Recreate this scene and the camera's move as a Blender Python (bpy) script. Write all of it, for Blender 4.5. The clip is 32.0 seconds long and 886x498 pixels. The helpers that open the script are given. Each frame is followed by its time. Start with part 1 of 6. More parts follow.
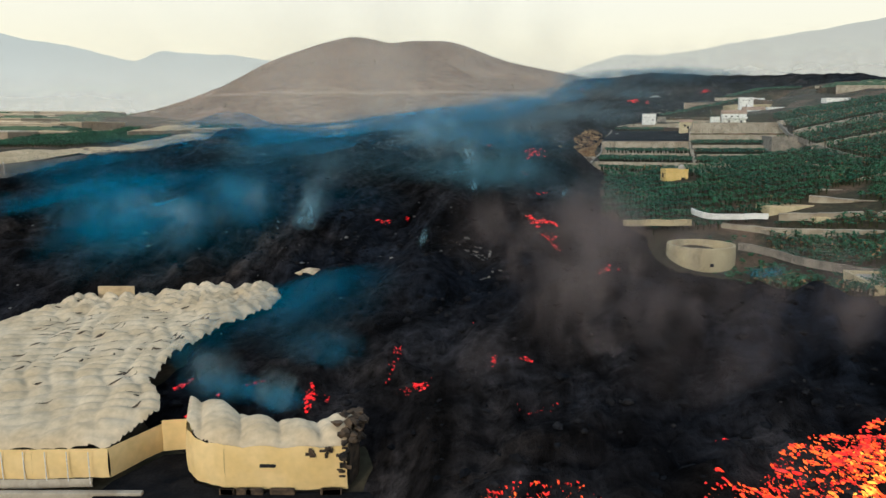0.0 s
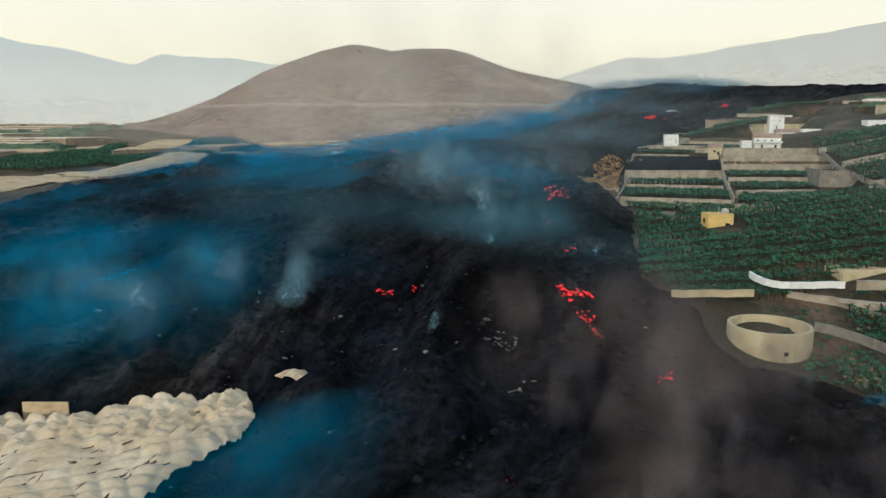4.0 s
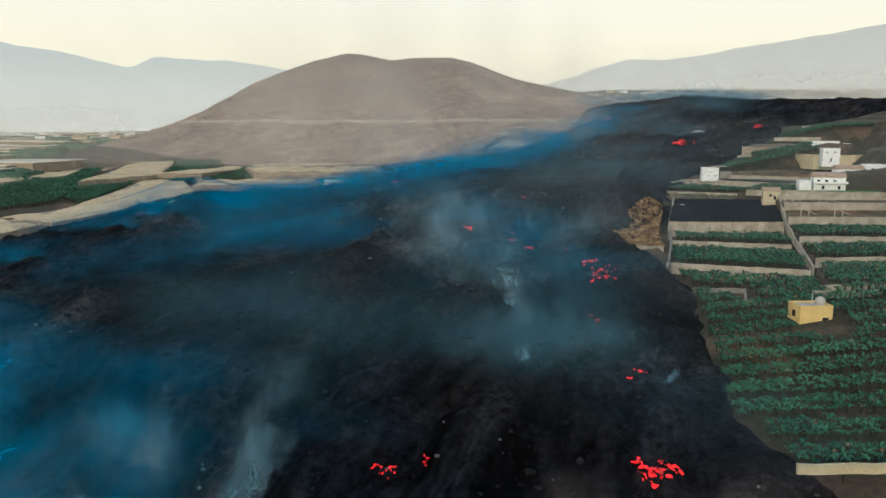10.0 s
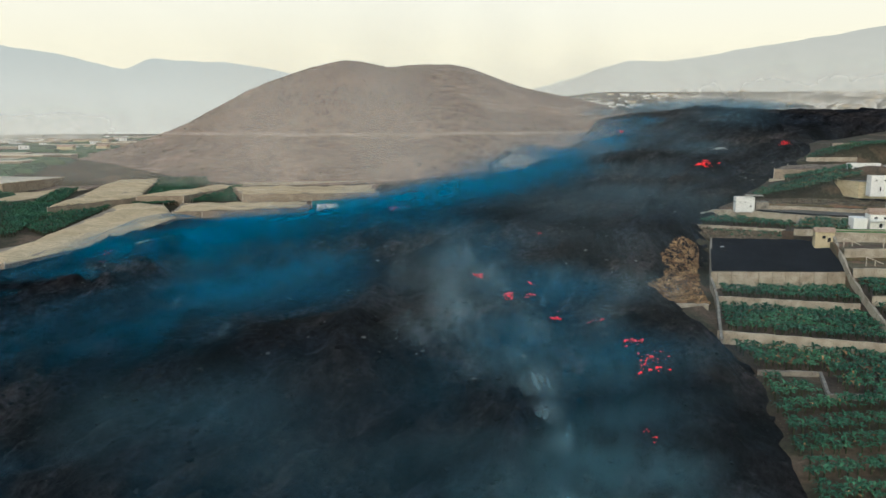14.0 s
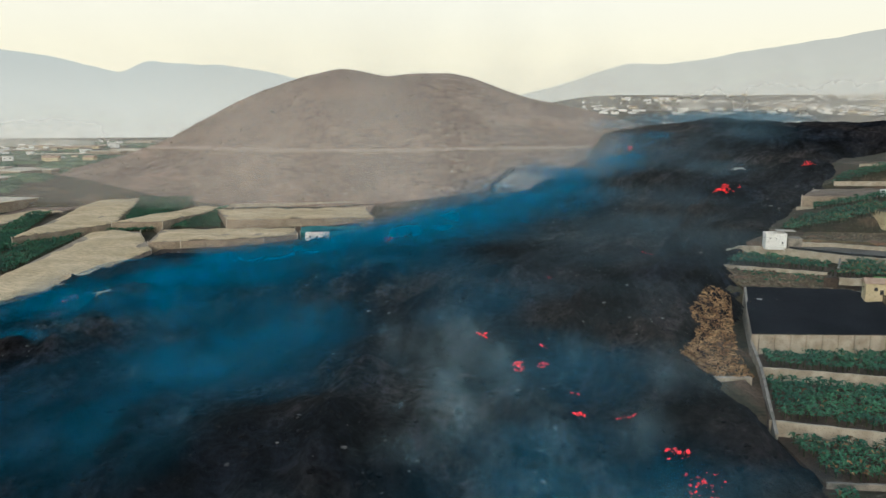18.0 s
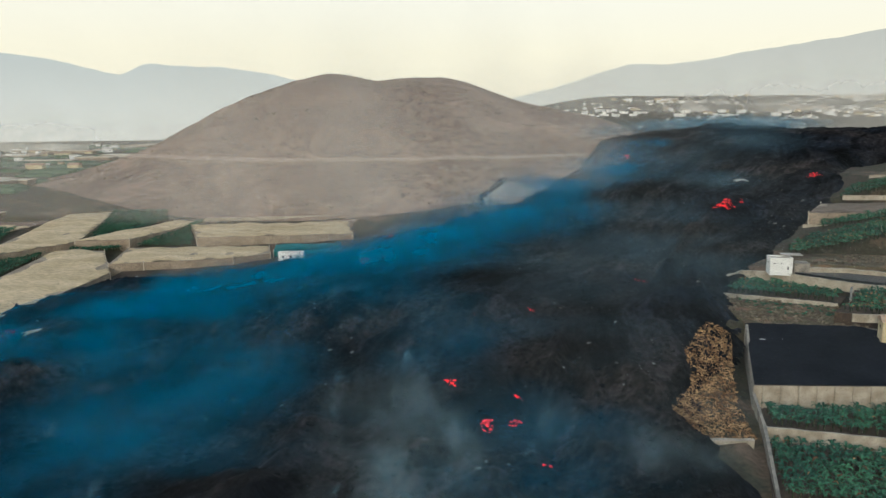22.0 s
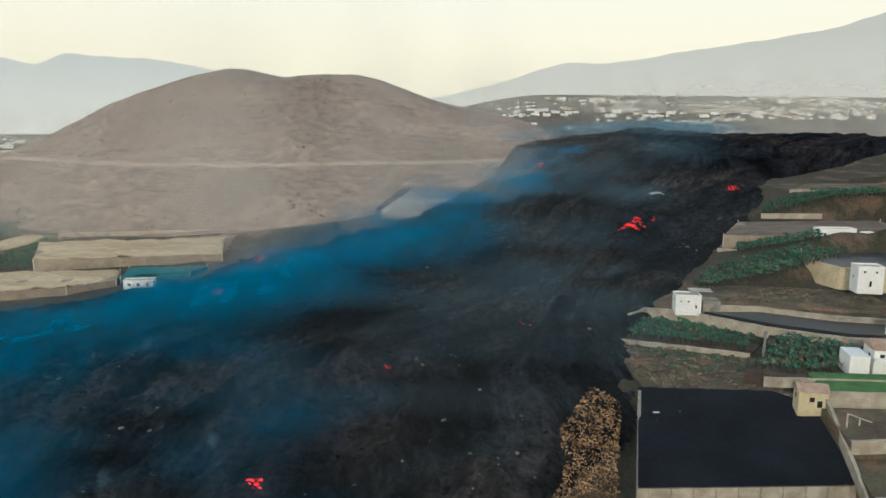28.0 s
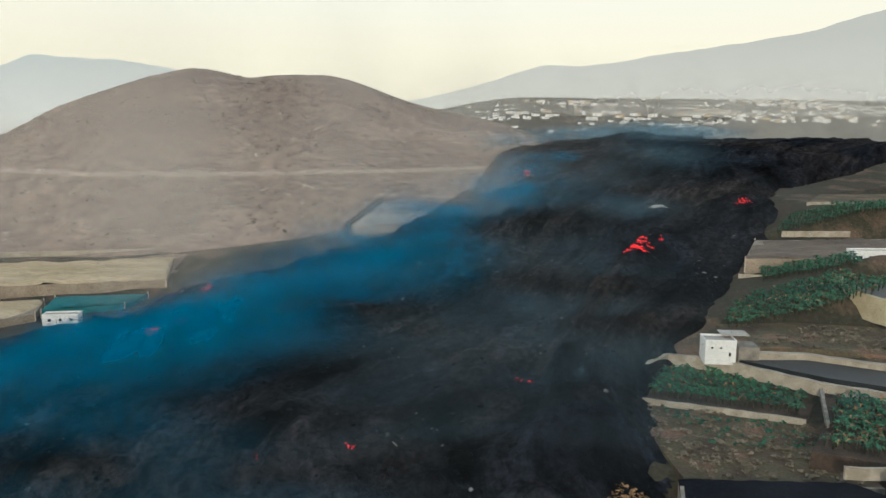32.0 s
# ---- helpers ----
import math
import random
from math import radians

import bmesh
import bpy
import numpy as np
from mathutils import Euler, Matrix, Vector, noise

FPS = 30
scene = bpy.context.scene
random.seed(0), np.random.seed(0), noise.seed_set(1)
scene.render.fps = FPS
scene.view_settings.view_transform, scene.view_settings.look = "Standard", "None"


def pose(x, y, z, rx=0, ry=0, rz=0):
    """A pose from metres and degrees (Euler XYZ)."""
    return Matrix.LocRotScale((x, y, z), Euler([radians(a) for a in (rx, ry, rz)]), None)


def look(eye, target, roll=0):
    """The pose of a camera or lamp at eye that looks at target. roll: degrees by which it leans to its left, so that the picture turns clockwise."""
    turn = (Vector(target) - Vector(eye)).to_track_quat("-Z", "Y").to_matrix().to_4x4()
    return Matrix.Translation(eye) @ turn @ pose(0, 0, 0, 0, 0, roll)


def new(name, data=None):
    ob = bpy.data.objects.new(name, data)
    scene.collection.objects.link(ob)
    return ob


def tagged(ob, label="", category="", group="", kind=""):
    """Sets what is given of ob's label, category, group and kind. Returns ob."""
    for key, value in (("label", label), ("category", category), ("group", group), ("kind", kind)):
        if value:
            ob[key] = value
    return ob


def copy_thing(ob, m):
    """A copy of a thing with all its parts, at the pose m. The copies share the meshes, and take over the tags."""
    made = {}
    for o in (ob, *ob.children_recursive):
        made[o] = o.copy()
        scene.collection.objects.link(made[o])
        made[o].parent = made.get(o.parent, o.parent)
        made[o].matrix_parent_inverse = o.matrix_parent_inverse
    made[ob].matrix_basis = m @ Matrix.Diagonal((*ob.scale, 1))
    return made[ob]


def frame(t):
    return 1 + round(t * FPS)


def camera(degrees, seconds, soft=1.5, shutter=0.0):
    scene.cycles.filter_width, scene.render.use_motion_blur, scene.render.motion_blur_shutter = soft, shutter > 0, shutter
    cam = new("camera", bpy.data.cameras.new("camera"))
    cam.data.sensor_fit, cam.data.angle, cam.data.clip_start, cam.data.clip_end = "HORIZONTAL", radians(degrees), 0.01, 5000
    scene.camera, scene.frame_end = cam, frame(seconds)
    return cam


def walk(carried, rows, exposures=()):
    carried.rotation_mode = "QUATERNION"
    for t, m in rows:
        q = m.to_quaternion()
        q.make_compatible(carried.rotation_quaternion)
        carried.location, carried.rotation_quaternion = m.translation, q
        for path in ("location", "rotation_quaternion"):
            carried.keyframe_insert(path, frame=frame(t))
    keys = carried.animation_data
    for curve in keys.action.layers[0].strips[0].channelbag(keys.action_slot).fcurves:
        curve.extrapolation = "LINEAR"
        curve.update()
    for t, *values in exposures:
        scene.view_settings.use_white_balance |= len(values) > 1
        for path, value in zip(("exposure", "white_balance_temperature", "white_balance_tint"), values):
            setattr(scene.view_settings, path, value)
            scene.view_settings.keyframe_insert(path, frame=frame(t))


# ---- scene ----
cam = camera(62.1, 32.0, soft=1.5)
METRES, EYE, TILT, LEAN, TURN = 320.0, 45.0, -9.5, 0.0, 0.0
ROWS = [
    (0.0, 0.0, 0.0, 0.0, 0.0, 0.0, -0.0),
    (0.5, -0.0011, 0.0141, 0.0071, 0.01, 0.01, -0.01),
    (1.0, -0.0024, 0.0291, 0.0147, 0.01, 0.04, -0.0),
    (1.5, -0.0035, 0.0423, 0.0217, 0.02, 0.06, 0.0),
    (2.0, -0.0048, 0.0564, 0.0289, 0.03, 0.09, 0.0),
    (2.5, -0.0058, 0.0691, 0.0358, 0.05, 0.1, 0.01),
    (3.0, -0.0069, 0.0829, 0.0432, 0.07, 0.11, 0.01),
    (3.5, -0.0082, 0.0959, 0.0498, 0.07, 0.11, 0.0),
    (5.5, -0.0128, 0.1496, 0.0771, 0.09, 0.13, 0.02),
    (6.0, -0.014, 0.1636, 0.084, 0.08, 0.14, 0.02),
    (6.5, -0.0151, 0.1766, 0.0906, 0.08, 0.13, 0.03),
    (7.0, -0.0162, 0.1915, 0.0979, 0.07, 0.12, 0.05),
    (7.5, -0.0171, 0.2049, 0.1046, 0.07, 0.11, 0.06),
    (8.0, -0.0182, 0.2196, 0.1115, 0.06, 0.12, 0.08),
    (8.5, -0.0193, 0.2335, 0.1181, 0.06, 0.14, 0.12),
    (9.0, -0.0204, 0.2483, 0.1252, 0.05, 0.12, 0.09),
    (9.5, -0.0214, 0.2629, 0.1318, 0.04, 0.1, 0.13),
    (10.0, -0.0227, 0.2787, 0.1389, 0.01, 0.1, 0.1),
    (10.5, -0.0236, 0.293, 0.1458, 0.01, 0.08, 0.12),
    (11.0, -0.0249, 0.3094, 0.1534, -0.01, 0.07, 0.13),
    (11.5, -0.026, 0.3247, 0.1604, -0.03, 0.07, 0.13),
    (12.0, -0.0275, 0.3408, 0.1677, -0.07, 0.07, 0.13),
    (12.5, -0.0287, 0.3563, 0.1747, -0.09, 0.07, 0.14),
    (13.0, -0.0297, 0.3731, 0.1828, -0.1, 0.06, 0.16),
    (13.5, -0.0309, 0.3875, 0.1899, -0.12, 0.06, 0.15),
    (14.0, -0.0317, 0.4037, 0.1973, -0.12, 0.09, 0.15),
    (14.5, -0.0322, 0.418, 0.2044, -0.13, 0.08, 0.15),
    (16.5, -0.0337, 0.4732, 0.2319, -0.2, 0.18, 0.14),
    (17.0, -0.0333, 0.4861, 0.2391, -0.21, 0.16, 0.17),
    (17.5, -0.0322, 0.498, 0.2447, -0.18, 0.18, 0.17),
    (18.0, -0.0314, 0.5086, 0.2516, -0.2, 0.17, 0.16),
    (18.5, -0.0294, 0.5188, 0.2578, -0.16, 0.16, 0.17),
    (19.0, -0.0275, 0.5292, 0.2638, -0.16, 0.21, 0.18),
    (19.5, -0.0249, 0.5387, 0.269, -0.13, 0.23, 0.22),
    (20.0, -0.0213, 0.5491, 0.2737, -0.1, 0.22, 0.25),
    (20.5, -0.0174, 0.558, 0.277, -0.07, 0.21, 0.28),
    (21.0, -0.0114, 0.5682, 0.2798, -0.01, 0.22, 0.28),
    (21.5, -0.004, 0.5783, 0.282, 0.05, 0.22, 0.31),
    (22.0, 0.0047, 0.5894, 0.284, 0.07, 0.21, 0.33),
    (22.5, 0.0139, 0.5999, 0.2856, 0.09, 0.21, 0.31),
    (23.0, 0.0242, 0.6108, 0.2881, 0.09, 0.22, 0.26),
    (23.5, 0.0355, 0.6206, 0.292, -0.42, 0.19, 0.36),
    (24.0, 0.0457, 0.6309, 0.2957, -2.54, 0.2, 0.54),
    (24.5, 0.0533, 0.6399, 0.3001, -4.15, 0.12, 0.65),
    (25.0, 0.0629, 0.6507, 0.3035, -4.49, 0.11, 0.69),
    (25.5, 0.0711, 0.6611, 0.3073, -4.51, 0.06, 0.65),
    (27.5, 0.0954, 0.7184, 0.3229, -4.51, -0.15, 0.48),
    (28.0, 0.0992, 0.7366, 0.3267, -4.47, -0.15, 0.45),
    (28.5, 0.1023, 0.7533, 0.3302, -4.39, -0.17, 0.43),
    (29.0, 0.1043, 0.7717, 0.3337, -4.48, -0.15, 0.44),
    (29.5, 0.1062, 0.7893, 0.3371, -4.72, -0.13, 0.47),
    (30.0, 0.1075, 0.8083, 0.341, -5.03, -0.11, 0.49),
    (30.5, 0.1088, 0.8262, 0.3445, -5.28, -0.08, 0.54),
    (31.0, 0.1097, 0.8458, 0.3484, -5.55, -0.04, 0.6),
    (31.5, 0.111, 0.8642, 0.3515, -5.81, 0.02, 0.67),
    (32.0, 0.1115, 0.8835, 0.3555, -6.16, 0.03, 0.71),
]
walk(cam, [(t, pose(0, 0, EYE, TILT, LEAN, TURN) @ pose(METRES * x, METRES * y, METRES * z, 90 + pitch, roll, yaw)) for t, x, y, z, yaw, pitch, roll in ROWS],
     [(0.0, 0.05, 6100, 6), (32.0, 0.05, 6100, 6)])

# ---- light ----
SUN_AZ, SUN_EL = radians(205), radians(17)   # behind the first camera and a little to its left
to_sun = Vector((math.sin(SUN_AZ) * math.cos(SUN_EL), math.cos(SUN_AZ) * math.cos(SUN_EL), math.sin(SUN_EL)))
world = bpy.data.worlds.new("world")
scene.world = world
world.use_nodes = True
wn, wl = world.node_tree.nodes, world.node_tree.links
sky = wn.new("ShaderNodeTexSky")
sky.sky_type, sky.sun_disc = "NISHITA", False
sky.sun_elevation, sky.sun_rotation = SUN_EL, SUN_AZ
sky.air_density, sky.dust_density, sky.ozone_density = 1.0, 6.0, 1.0
# thick dust and smoke whiten the sky: cream above the horizon, greyer overhead
way, parts, veil = wn.new("ShaderNodeTexCoord"), wn.new("ShaderNodeSeparateXYZ"), wn.new("ShaderNodeValToRGB")
wl.new(way.outputs["Generated"], parts.inputs[0])
wl.new(parts.outputs[2], veil.inputs[0])
e = veil.color_ramp.elements
e[0].position, e[0].color = 0.0, (10.7, 9.6, 7.2, 1)
e[1].position, e[1].color = 1.0, (3.6, 4.9, 6.6, 1)
for at, c in ((0.10, (10.9, 9.9, 7.6, 1)), (0.20, (10.4, 9.9, 8.6, 1)), (0.45, (6.2, 7.0, 7.8, 1))):
    q = e.new(at)
    q.color = c
dusty = wn.new("ShaderNodeMix")
dusty.data_type = "RGBA"
dusty.inputs[0].default_value = 0.9
wl.new(sky.outputs[0], dusty.inputs[6])
wl.new(veil.outputs[0], dusty.inputs[7])
wl.new(dusty.outputs[2], wn["Background"].inputs[0])
wn["Background"].inputs[1].default_value = 0.1
sun = new("sun", bpy.data.lights.new("sun", "SUN"))
sun.data.energy, sun.data.angle, sun.data.color = 1.4, radians(3.0), (1.0, 0.88, 0.74)
sun.matrix_world = look(to_sun * 900, (0, 0, 0))
scene.cycles.transparent_max_bounces = 128


# ---- materials ----
def mat(name, a, b, scale=0.2, fine=2.0, rough=0.9, bump=0.3, depth=0.2, island=0.0, c=None, stretch=(1, 1, 1), gloss=0.2, vary=0.25):
    """A rough surface: two colours mixed by a coarse and a fine noise, with relief; island: how much loose pieces differ."""
    m = bpy.data.materials.new(name)
    m.use_nodes = True
    n, l = m.node_tree.nodes, m.node_tree.links
    p = n["Principled BSDF"]
    p.inputs["Roughness"].default_value = rough
    p.inputs["Specular IOR Level"].default_value = gloss
    tc = n.new("ShaderNodeTexCoord")
    mp = n.new("ShaderNodeMapping")
    mp.inputs["Scale"].default_value = stretch
    l.new(tc.outputs["Object"], mp.inputs[0])
    big, small = n.new("ShaderNodeTexNoise"), n.new("ShaderNodeTexNoise")
    for tex, s, d in ((big, scale, 5), (small, fine, 4)):
        tex.inputs["Scale"].default_value, tex.inputs["Detail"].default_value = s, d
        l.new(mp.outputs[0], tex.inputs["Vector"])
    ramp = n.new("ShaderNodeValToRGB")
    ramp.color_ramp.elements[0].position, ramp.color_ramp.elements[1].position = 0.36, 0.64
    ramp.color_ramp.elements[0].color, ramp.color_ramp.elements[1].color = (*a, 1), (*b, 1)
    if c:
        e = ramp.color_ramp.elements.new(0.52)
        e.color = (*c, 1)
    l.new(big.outputs["Fac"], ramp.inputs[0])
    rng = n.new("ShaderNodeMapRange")
    rng.inputs[1].default_value, rng.inputs[2].default_value = 0.3, 0.7
    rng.inputs[3].default_value, rng.inputs[4].default_value = 1 - vary, 1 + vary
    l.new(small.outputs["Fac"], rng.inputs[0])
    mul = n.new("ShaderNodeMix")
    mul.data_type, mul.blend_type = "RGBA", "MULTIPLY"
    mul.inputs[0].default_value = 1
    l.new(ramp.outputs[0], mul.inputs[6])
    l.new(rng.outputs[0], mul.inputs[7])
    out = mul.outputs[2]
    if island:
        geo = n.new("ShaderNodeNewGeometry")
        hsv = n.new("ShaderNodeHueSaturation")
        r2 = n.new("ShaderNodeMapRange")
        r2.inputs[3].default_value, r2.inputs[4].default_value = 1 - island, 1 + island
        l.new(geo.outputs["Random Per Island"], r2.inputs[0])
        l.new(r2.outputs[0], hsv.inputs["Value"])
        l.new(out, hsv.inputs["Color"])
        out = hsv.outputs[0]
    l.new(out, p.inputs["Base Color"])
    if bump:
        bp = n.new("ShaderNodeBump")
        bp.inputs["Strength"].default_value, bp.inputs["Distance"].default_value = bump, depth
        l.new(small.outputs["Fac"], bp.inputs["Height"])
        l.new(bp.outputs[0], p.inputs["Normal"])
    return m


def lava_mat(name):
    """Clinkery lava: furrow shade and lit ash-brown crests put into its colour, drawn out along the flow (its map runs
    across and along it), and rubble relief.
    """
    m = bpy.data.materials.new(name)
    m.use_nodes = True
    n, l = m.node_tree.nodes, m.node_tree.links
    p = n["Principled BSDF"]
    p.inputs["Roughness"].default_value, p.inputs["Specular IOR Level"].default_value = 1.0, 0.03
    tc, uv = n.new("ShaderNodeTexCoord"), n.new("ShaderNodeUVMap")
    uv.uv_map = "flow"
    texs = []
    for src, s, d, r, w in ((tc.outputs["Object"], 0.014, 5, 0.55, 0.6), (uv.outputs[0], 0.06, 8, 0.62, 0.5), (tc.outputs["Object"], 0.42, 7, 0.68, 0.0), (uv.outputs[0], 0.22, 5, 0.6, 0.8)):
        tex = n.new("ShaderNodeTexNoise")
        l.new(src, tex.inputs["Vector"])
        tex.inputs["Scale"].default_value, tex.inputs["Detail"].default_value, tex.inputs["Roughness"].default_value = s, d, r
        tex.inputs["Distortion"].default_value = w
        texs.append(tex)
    hue = n.new("ShaderNodeValToRGB")
    hue.color_ramp.elements[0].position, hue.color_ramp.elements[0].color = 0.40, (0.0062, 0.0074, 0.0102, 1)
    hue.color_ramp.elements[1].position, hue.color_ramp.elements[1].color = 0.64, (0.0215, 0.0172, 0.0152, 1)
    l.new(texs[0].outputs["Fac"], hue.inputs[0])
    out = hue.outputs[0]
    # shade and lit crests in the colour: these noises also shape the relief
    for tex, lo, hi, a, b in ((texs[1], 0.36, 0.66, 0.22, 2.4), (texs[2], 0.3, 0.72, 0.2, 2.2), (texs[3], 0.35, 0.68, 0.55, 1.5)):
        tone = n.new("ShaderNodeMapRange")
        tone.inputs[1].default_value, tone.inputs[2].default_value, tone.inputs[3].default_value, tone.inputs[4].default_value = lo, hi, a, b
        l.new(tex.outputs["Fac"], tone.inputs[0])
        mul = n.new("ShaderNodeMix")
        mul.data_type, mul.blend_type = "RGBA", "MULTIPLY"
        mul.inputs[0].default_value = 1
        l.new(out, mul.inputs[6])
        l.new(tone.outputs[0], mul.inputs[7])
        out = mul.outputs[2]
    l.new(out, p.inputs["Base Color"])
    last = None
    for tex, deep in ((texs[1], 2.4), (texs[3], 1.4), (texs[2], 1.6)):
        bp = n.new("ShaderNodeBump")
        bp.inputs["Strength"].default_value, bp.inputs["Distance"].default_value = 1.0, deep
        l.new(tex.outputs["Fac"], bp.inputs["Height"])
        if last:
            l.new(last.outputs[0], bp.inputs["Normal"])
        last = bp
    l.new(last.outputs[0], p.inputs["Normal"])
    return m


def glow_mat(name, cold, hot, power, mid=(0.86, (0.75, 0.010, 0.008))):
    m = bpy.data.materials.new(name)
    m.use_nodes = True
    n, l = m.node_tree.nodes, m.node_tree.links
    p = n["Principled BSDF"]
    p.inputs["Base Color"].default_value = (0.02, 0.012, 0.01, 1)
    geo, tc, tex = n.new("ShaderNodeNewGeometry"), n.new("ShaderNodeTexCoord"), n.new("ShaderNodeTexNoise")
    tex.inputs["Scale"].default_value = 0.16
    tex.inputs["Detail"].default_value = 4
    l.new(tc.outputs["Object"], tex.inputs["Vector"])
    add = n.new("ShaderNodeMath")
    add.operation = "MULTIPLY_ADD"
    add.inputs[1].default_value, add.inputs[2].default_value = 0.42, 0.0
    l.new(geo.outputs["Random Per Island"], add.inputs[0])
    l.new(tex.outputs["Fac"], add.inputs[2])
    ramp = n.new("ShaderNodeValToRGB")
    e = ramp.color_ramp.elements
    e[0].position, e[0].color = 0.36, (*cold, 1)
    e[1].position, e[1].color = 1.0, (*hot, 1)
    q = e.new(mid[0])
    q.color = (*mid[1], 1)
    l.new(add.outputs[0], ramp.inputs[0])
    l.new(ramp.outputs[0], p.inputs["Emission Color"])
    p.inputs["Emission Strength"].default_value = power
    return m


def smoke_mat(name, colour, scale, lo, hi, wispy=(0.3, 1.4), rise=(1.0, 0.6, 0.45), rim_noise=0.22):
    """Thin smoke: see-through where its noise is thin and towards the ragged rim of its sheet; Object Info's alpha sets how dense it is.
    rise: how the wisps are drawn out, upwards by default."""
    m = bpy.data.materials.new(name)
    m.use_nodes = True
    n, l = m.node_tree.nodes, m.node_tree.links
    n.remove(n["Principled BSDF"])
    tc, info, geo = n.new("ShaderNodeTexCoord"), n.new("ShaderNodeObjectInfo"), n.new("ShaderNodeNewGeometry")

    def maths(op, a, b):
        q = n.new("ShaderNodeMath")
        q.operation = op
        for slot, v in zip(q.inputs, (a, b)):
            if isinstance(v, (int, float)):
                slot.default_value = v
            else:
                l.new(v, slot)
        return q.outputs[0]

    def ranged(v, a, b, c, d):
        q = n.new("ShaderNodeMapRange")
        q.interpolation_type = "SMOOTHSTEP"
        for slot, w in zip(list(q.inputs)[1:5], (a, b, c, d)):
            slot.default_value = w
        l.new(v, q.inputs[0])
        return q.outputs[0]

    def noise(s, detail, rough, warp, drawn, turn=0.0):
        mp, tex = n.new("ShaderNodeMapping"), n.new("ShaderNodeTexNoise")
        mp.inputs["Scale"].default_value, mp.inputs["Rotation"].default_value = drawn, (0, turn, 0)
        tex.inputs["Scale"].default_value, tex.inputs["Detail"].default_value = s, detail
        tex.inputs["Roughness"].default_value, tex.inputs["Distortion"].default_value = rough, warp
        l.new(geo.outputs["Position"], mp.inputs[0])
        l.new(mp.outputs[0], tex.inputs["Vector"])
        return tex.outputs["Fac"]

    big, wisp = noise(scale, 5, 0.55, 0.5, rise, 0.3), noise(scale * 3.6, 5, 0.6, 0.9, rise, 0.3)
    sub, flat, ln = n.new("ShaderNodeVectorMath"), n.new("ShaderNodeVectorMath"), n.new("ShaderNodeVectorMath")
    sub.operation, flat.operation, ln.operation = "SUBTRACT", "MULTIPLY", "LENGTH"
    sub.inputs[1].default_value, flat.inputs[1].default_value = (0.5, 0.5, 0.5), (1, 1, 0)
    l.new(tc.outputs["Generated"], sub.inputs[0])
    l.new(sub.outputs[0], flat.inputs[0])
    l.new(flat.outputs[0], ln.inputs[0])
    rim = ranged(maths("ADD", ln.outputs["Value"], maths("MULTIPLY", maths("SUBTRACT", big, 0.5), -rim_noise * 2)), 0.40, 0.04, 0, 1)
    edge = ranged(ln.outputs["Value"], 0.49, 0.38, 0, 1)
    dens = maths("MULTIPLY", ranged(big, lo, hi, 0, 1), ranged(wisp, 0.3, 0.7, *wispy))
    alpha = maths("MULTIPLY", maths("MULTIPLY", dens, maths("MULTIPLY", rim, edge)), info.outputs["Alpha"])
    clear, dif, tra = n.new("ShaderNodeBsdfTransparent"), n.new("ShaderNodeBsdfDiffuse"), n.new("ShaderNodeBsdfTranslucent")
    dif.inputs[0].default_value = tra.inputs[0].default_value = (*colour, 1)
    both, mix = n.new("ShaderNodeMixShader"), n.new("ShaderNodeMixShader")
    l.new(dif.outputs[0], both.inputs[1])
    l.new(tra.outputs[0], both.inputs[2])
    l.new(alpha, mix.inputs[0])
    l.new(clear.outputs[0], mix.inputs[1])
    l.new(both.outputs[0], mix.inputs[2])
    l.new(mix.outputs[0], n["Material Output"].inputs["Surface"])
    return m


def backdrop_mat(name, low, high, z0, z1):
    """A far ridge: haze of distance painted in as a glow, paler towards the foot."""
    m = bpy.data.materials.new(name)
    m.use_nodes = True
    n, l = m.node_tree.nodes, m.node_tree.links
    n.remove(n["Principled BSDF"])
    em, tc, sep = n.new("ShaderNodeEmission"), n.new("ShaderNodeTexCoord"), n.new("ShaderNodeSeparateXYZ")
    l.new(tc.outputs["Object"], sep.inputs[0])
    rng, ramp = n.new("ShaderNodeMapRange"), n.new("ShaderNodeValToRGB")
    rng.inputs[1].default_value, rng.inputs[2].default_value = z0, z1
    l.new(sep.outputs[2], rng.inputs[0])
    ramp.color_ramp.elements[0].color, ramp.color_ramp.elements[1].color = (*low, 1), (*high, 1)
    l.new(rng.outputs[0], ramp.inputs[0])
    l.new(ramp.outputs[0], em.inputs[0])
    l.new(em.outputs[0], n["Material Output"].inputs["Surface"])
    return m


M_EARTH = mat("dry_earth", (0.068, 0.047, 0.031), (0.135, 0.090, 0.058), 0.05, 0.8, bump=0.5, depth=0.3, c=(0.050, 0.046, 0.026))
M_SOIL = mat("dark_soil", (0.055, 0.040, 0.029), (0.105, 0.072, 0.050), 0.15, 1.5)
M_RED = mat("red_soil", (0.10, 0.065, 0.045), (0.21, 0.12, 0.075), 0.10, 1.2, c=(0.12, 0.10, 0.055))
M_HILL = mat("scrub_hillside", (0.205, 0.138, 0.102), (0.310, 0.212, 0.155), 0.014, 0.12, bump=0.5, depth=1.5, c=(0.240, 0.168, 0.124), vary=0.28)
M_LAVA = lava_mat("aa_lava")
M_ROCK = mat("lava_block", (0.006, 0.007, 0.009), (0.020, 0.019, 0.020), 0.3, 2.0, bump=0.6, island=0.4, gloss=0.03)
M_WALL = mat("pale_stone_wall", (0.32, 0.27, 0.20), (0.47, 0.41, 0.32), 0.3, 2.5, bump=0.4, vary=0.10)
M_BLOCK = mat("grey_block_wall", (0.19, 0.17, 0.14), (0.31, 0.27, 0.22), 0.4, 3.0, vary=0.10)
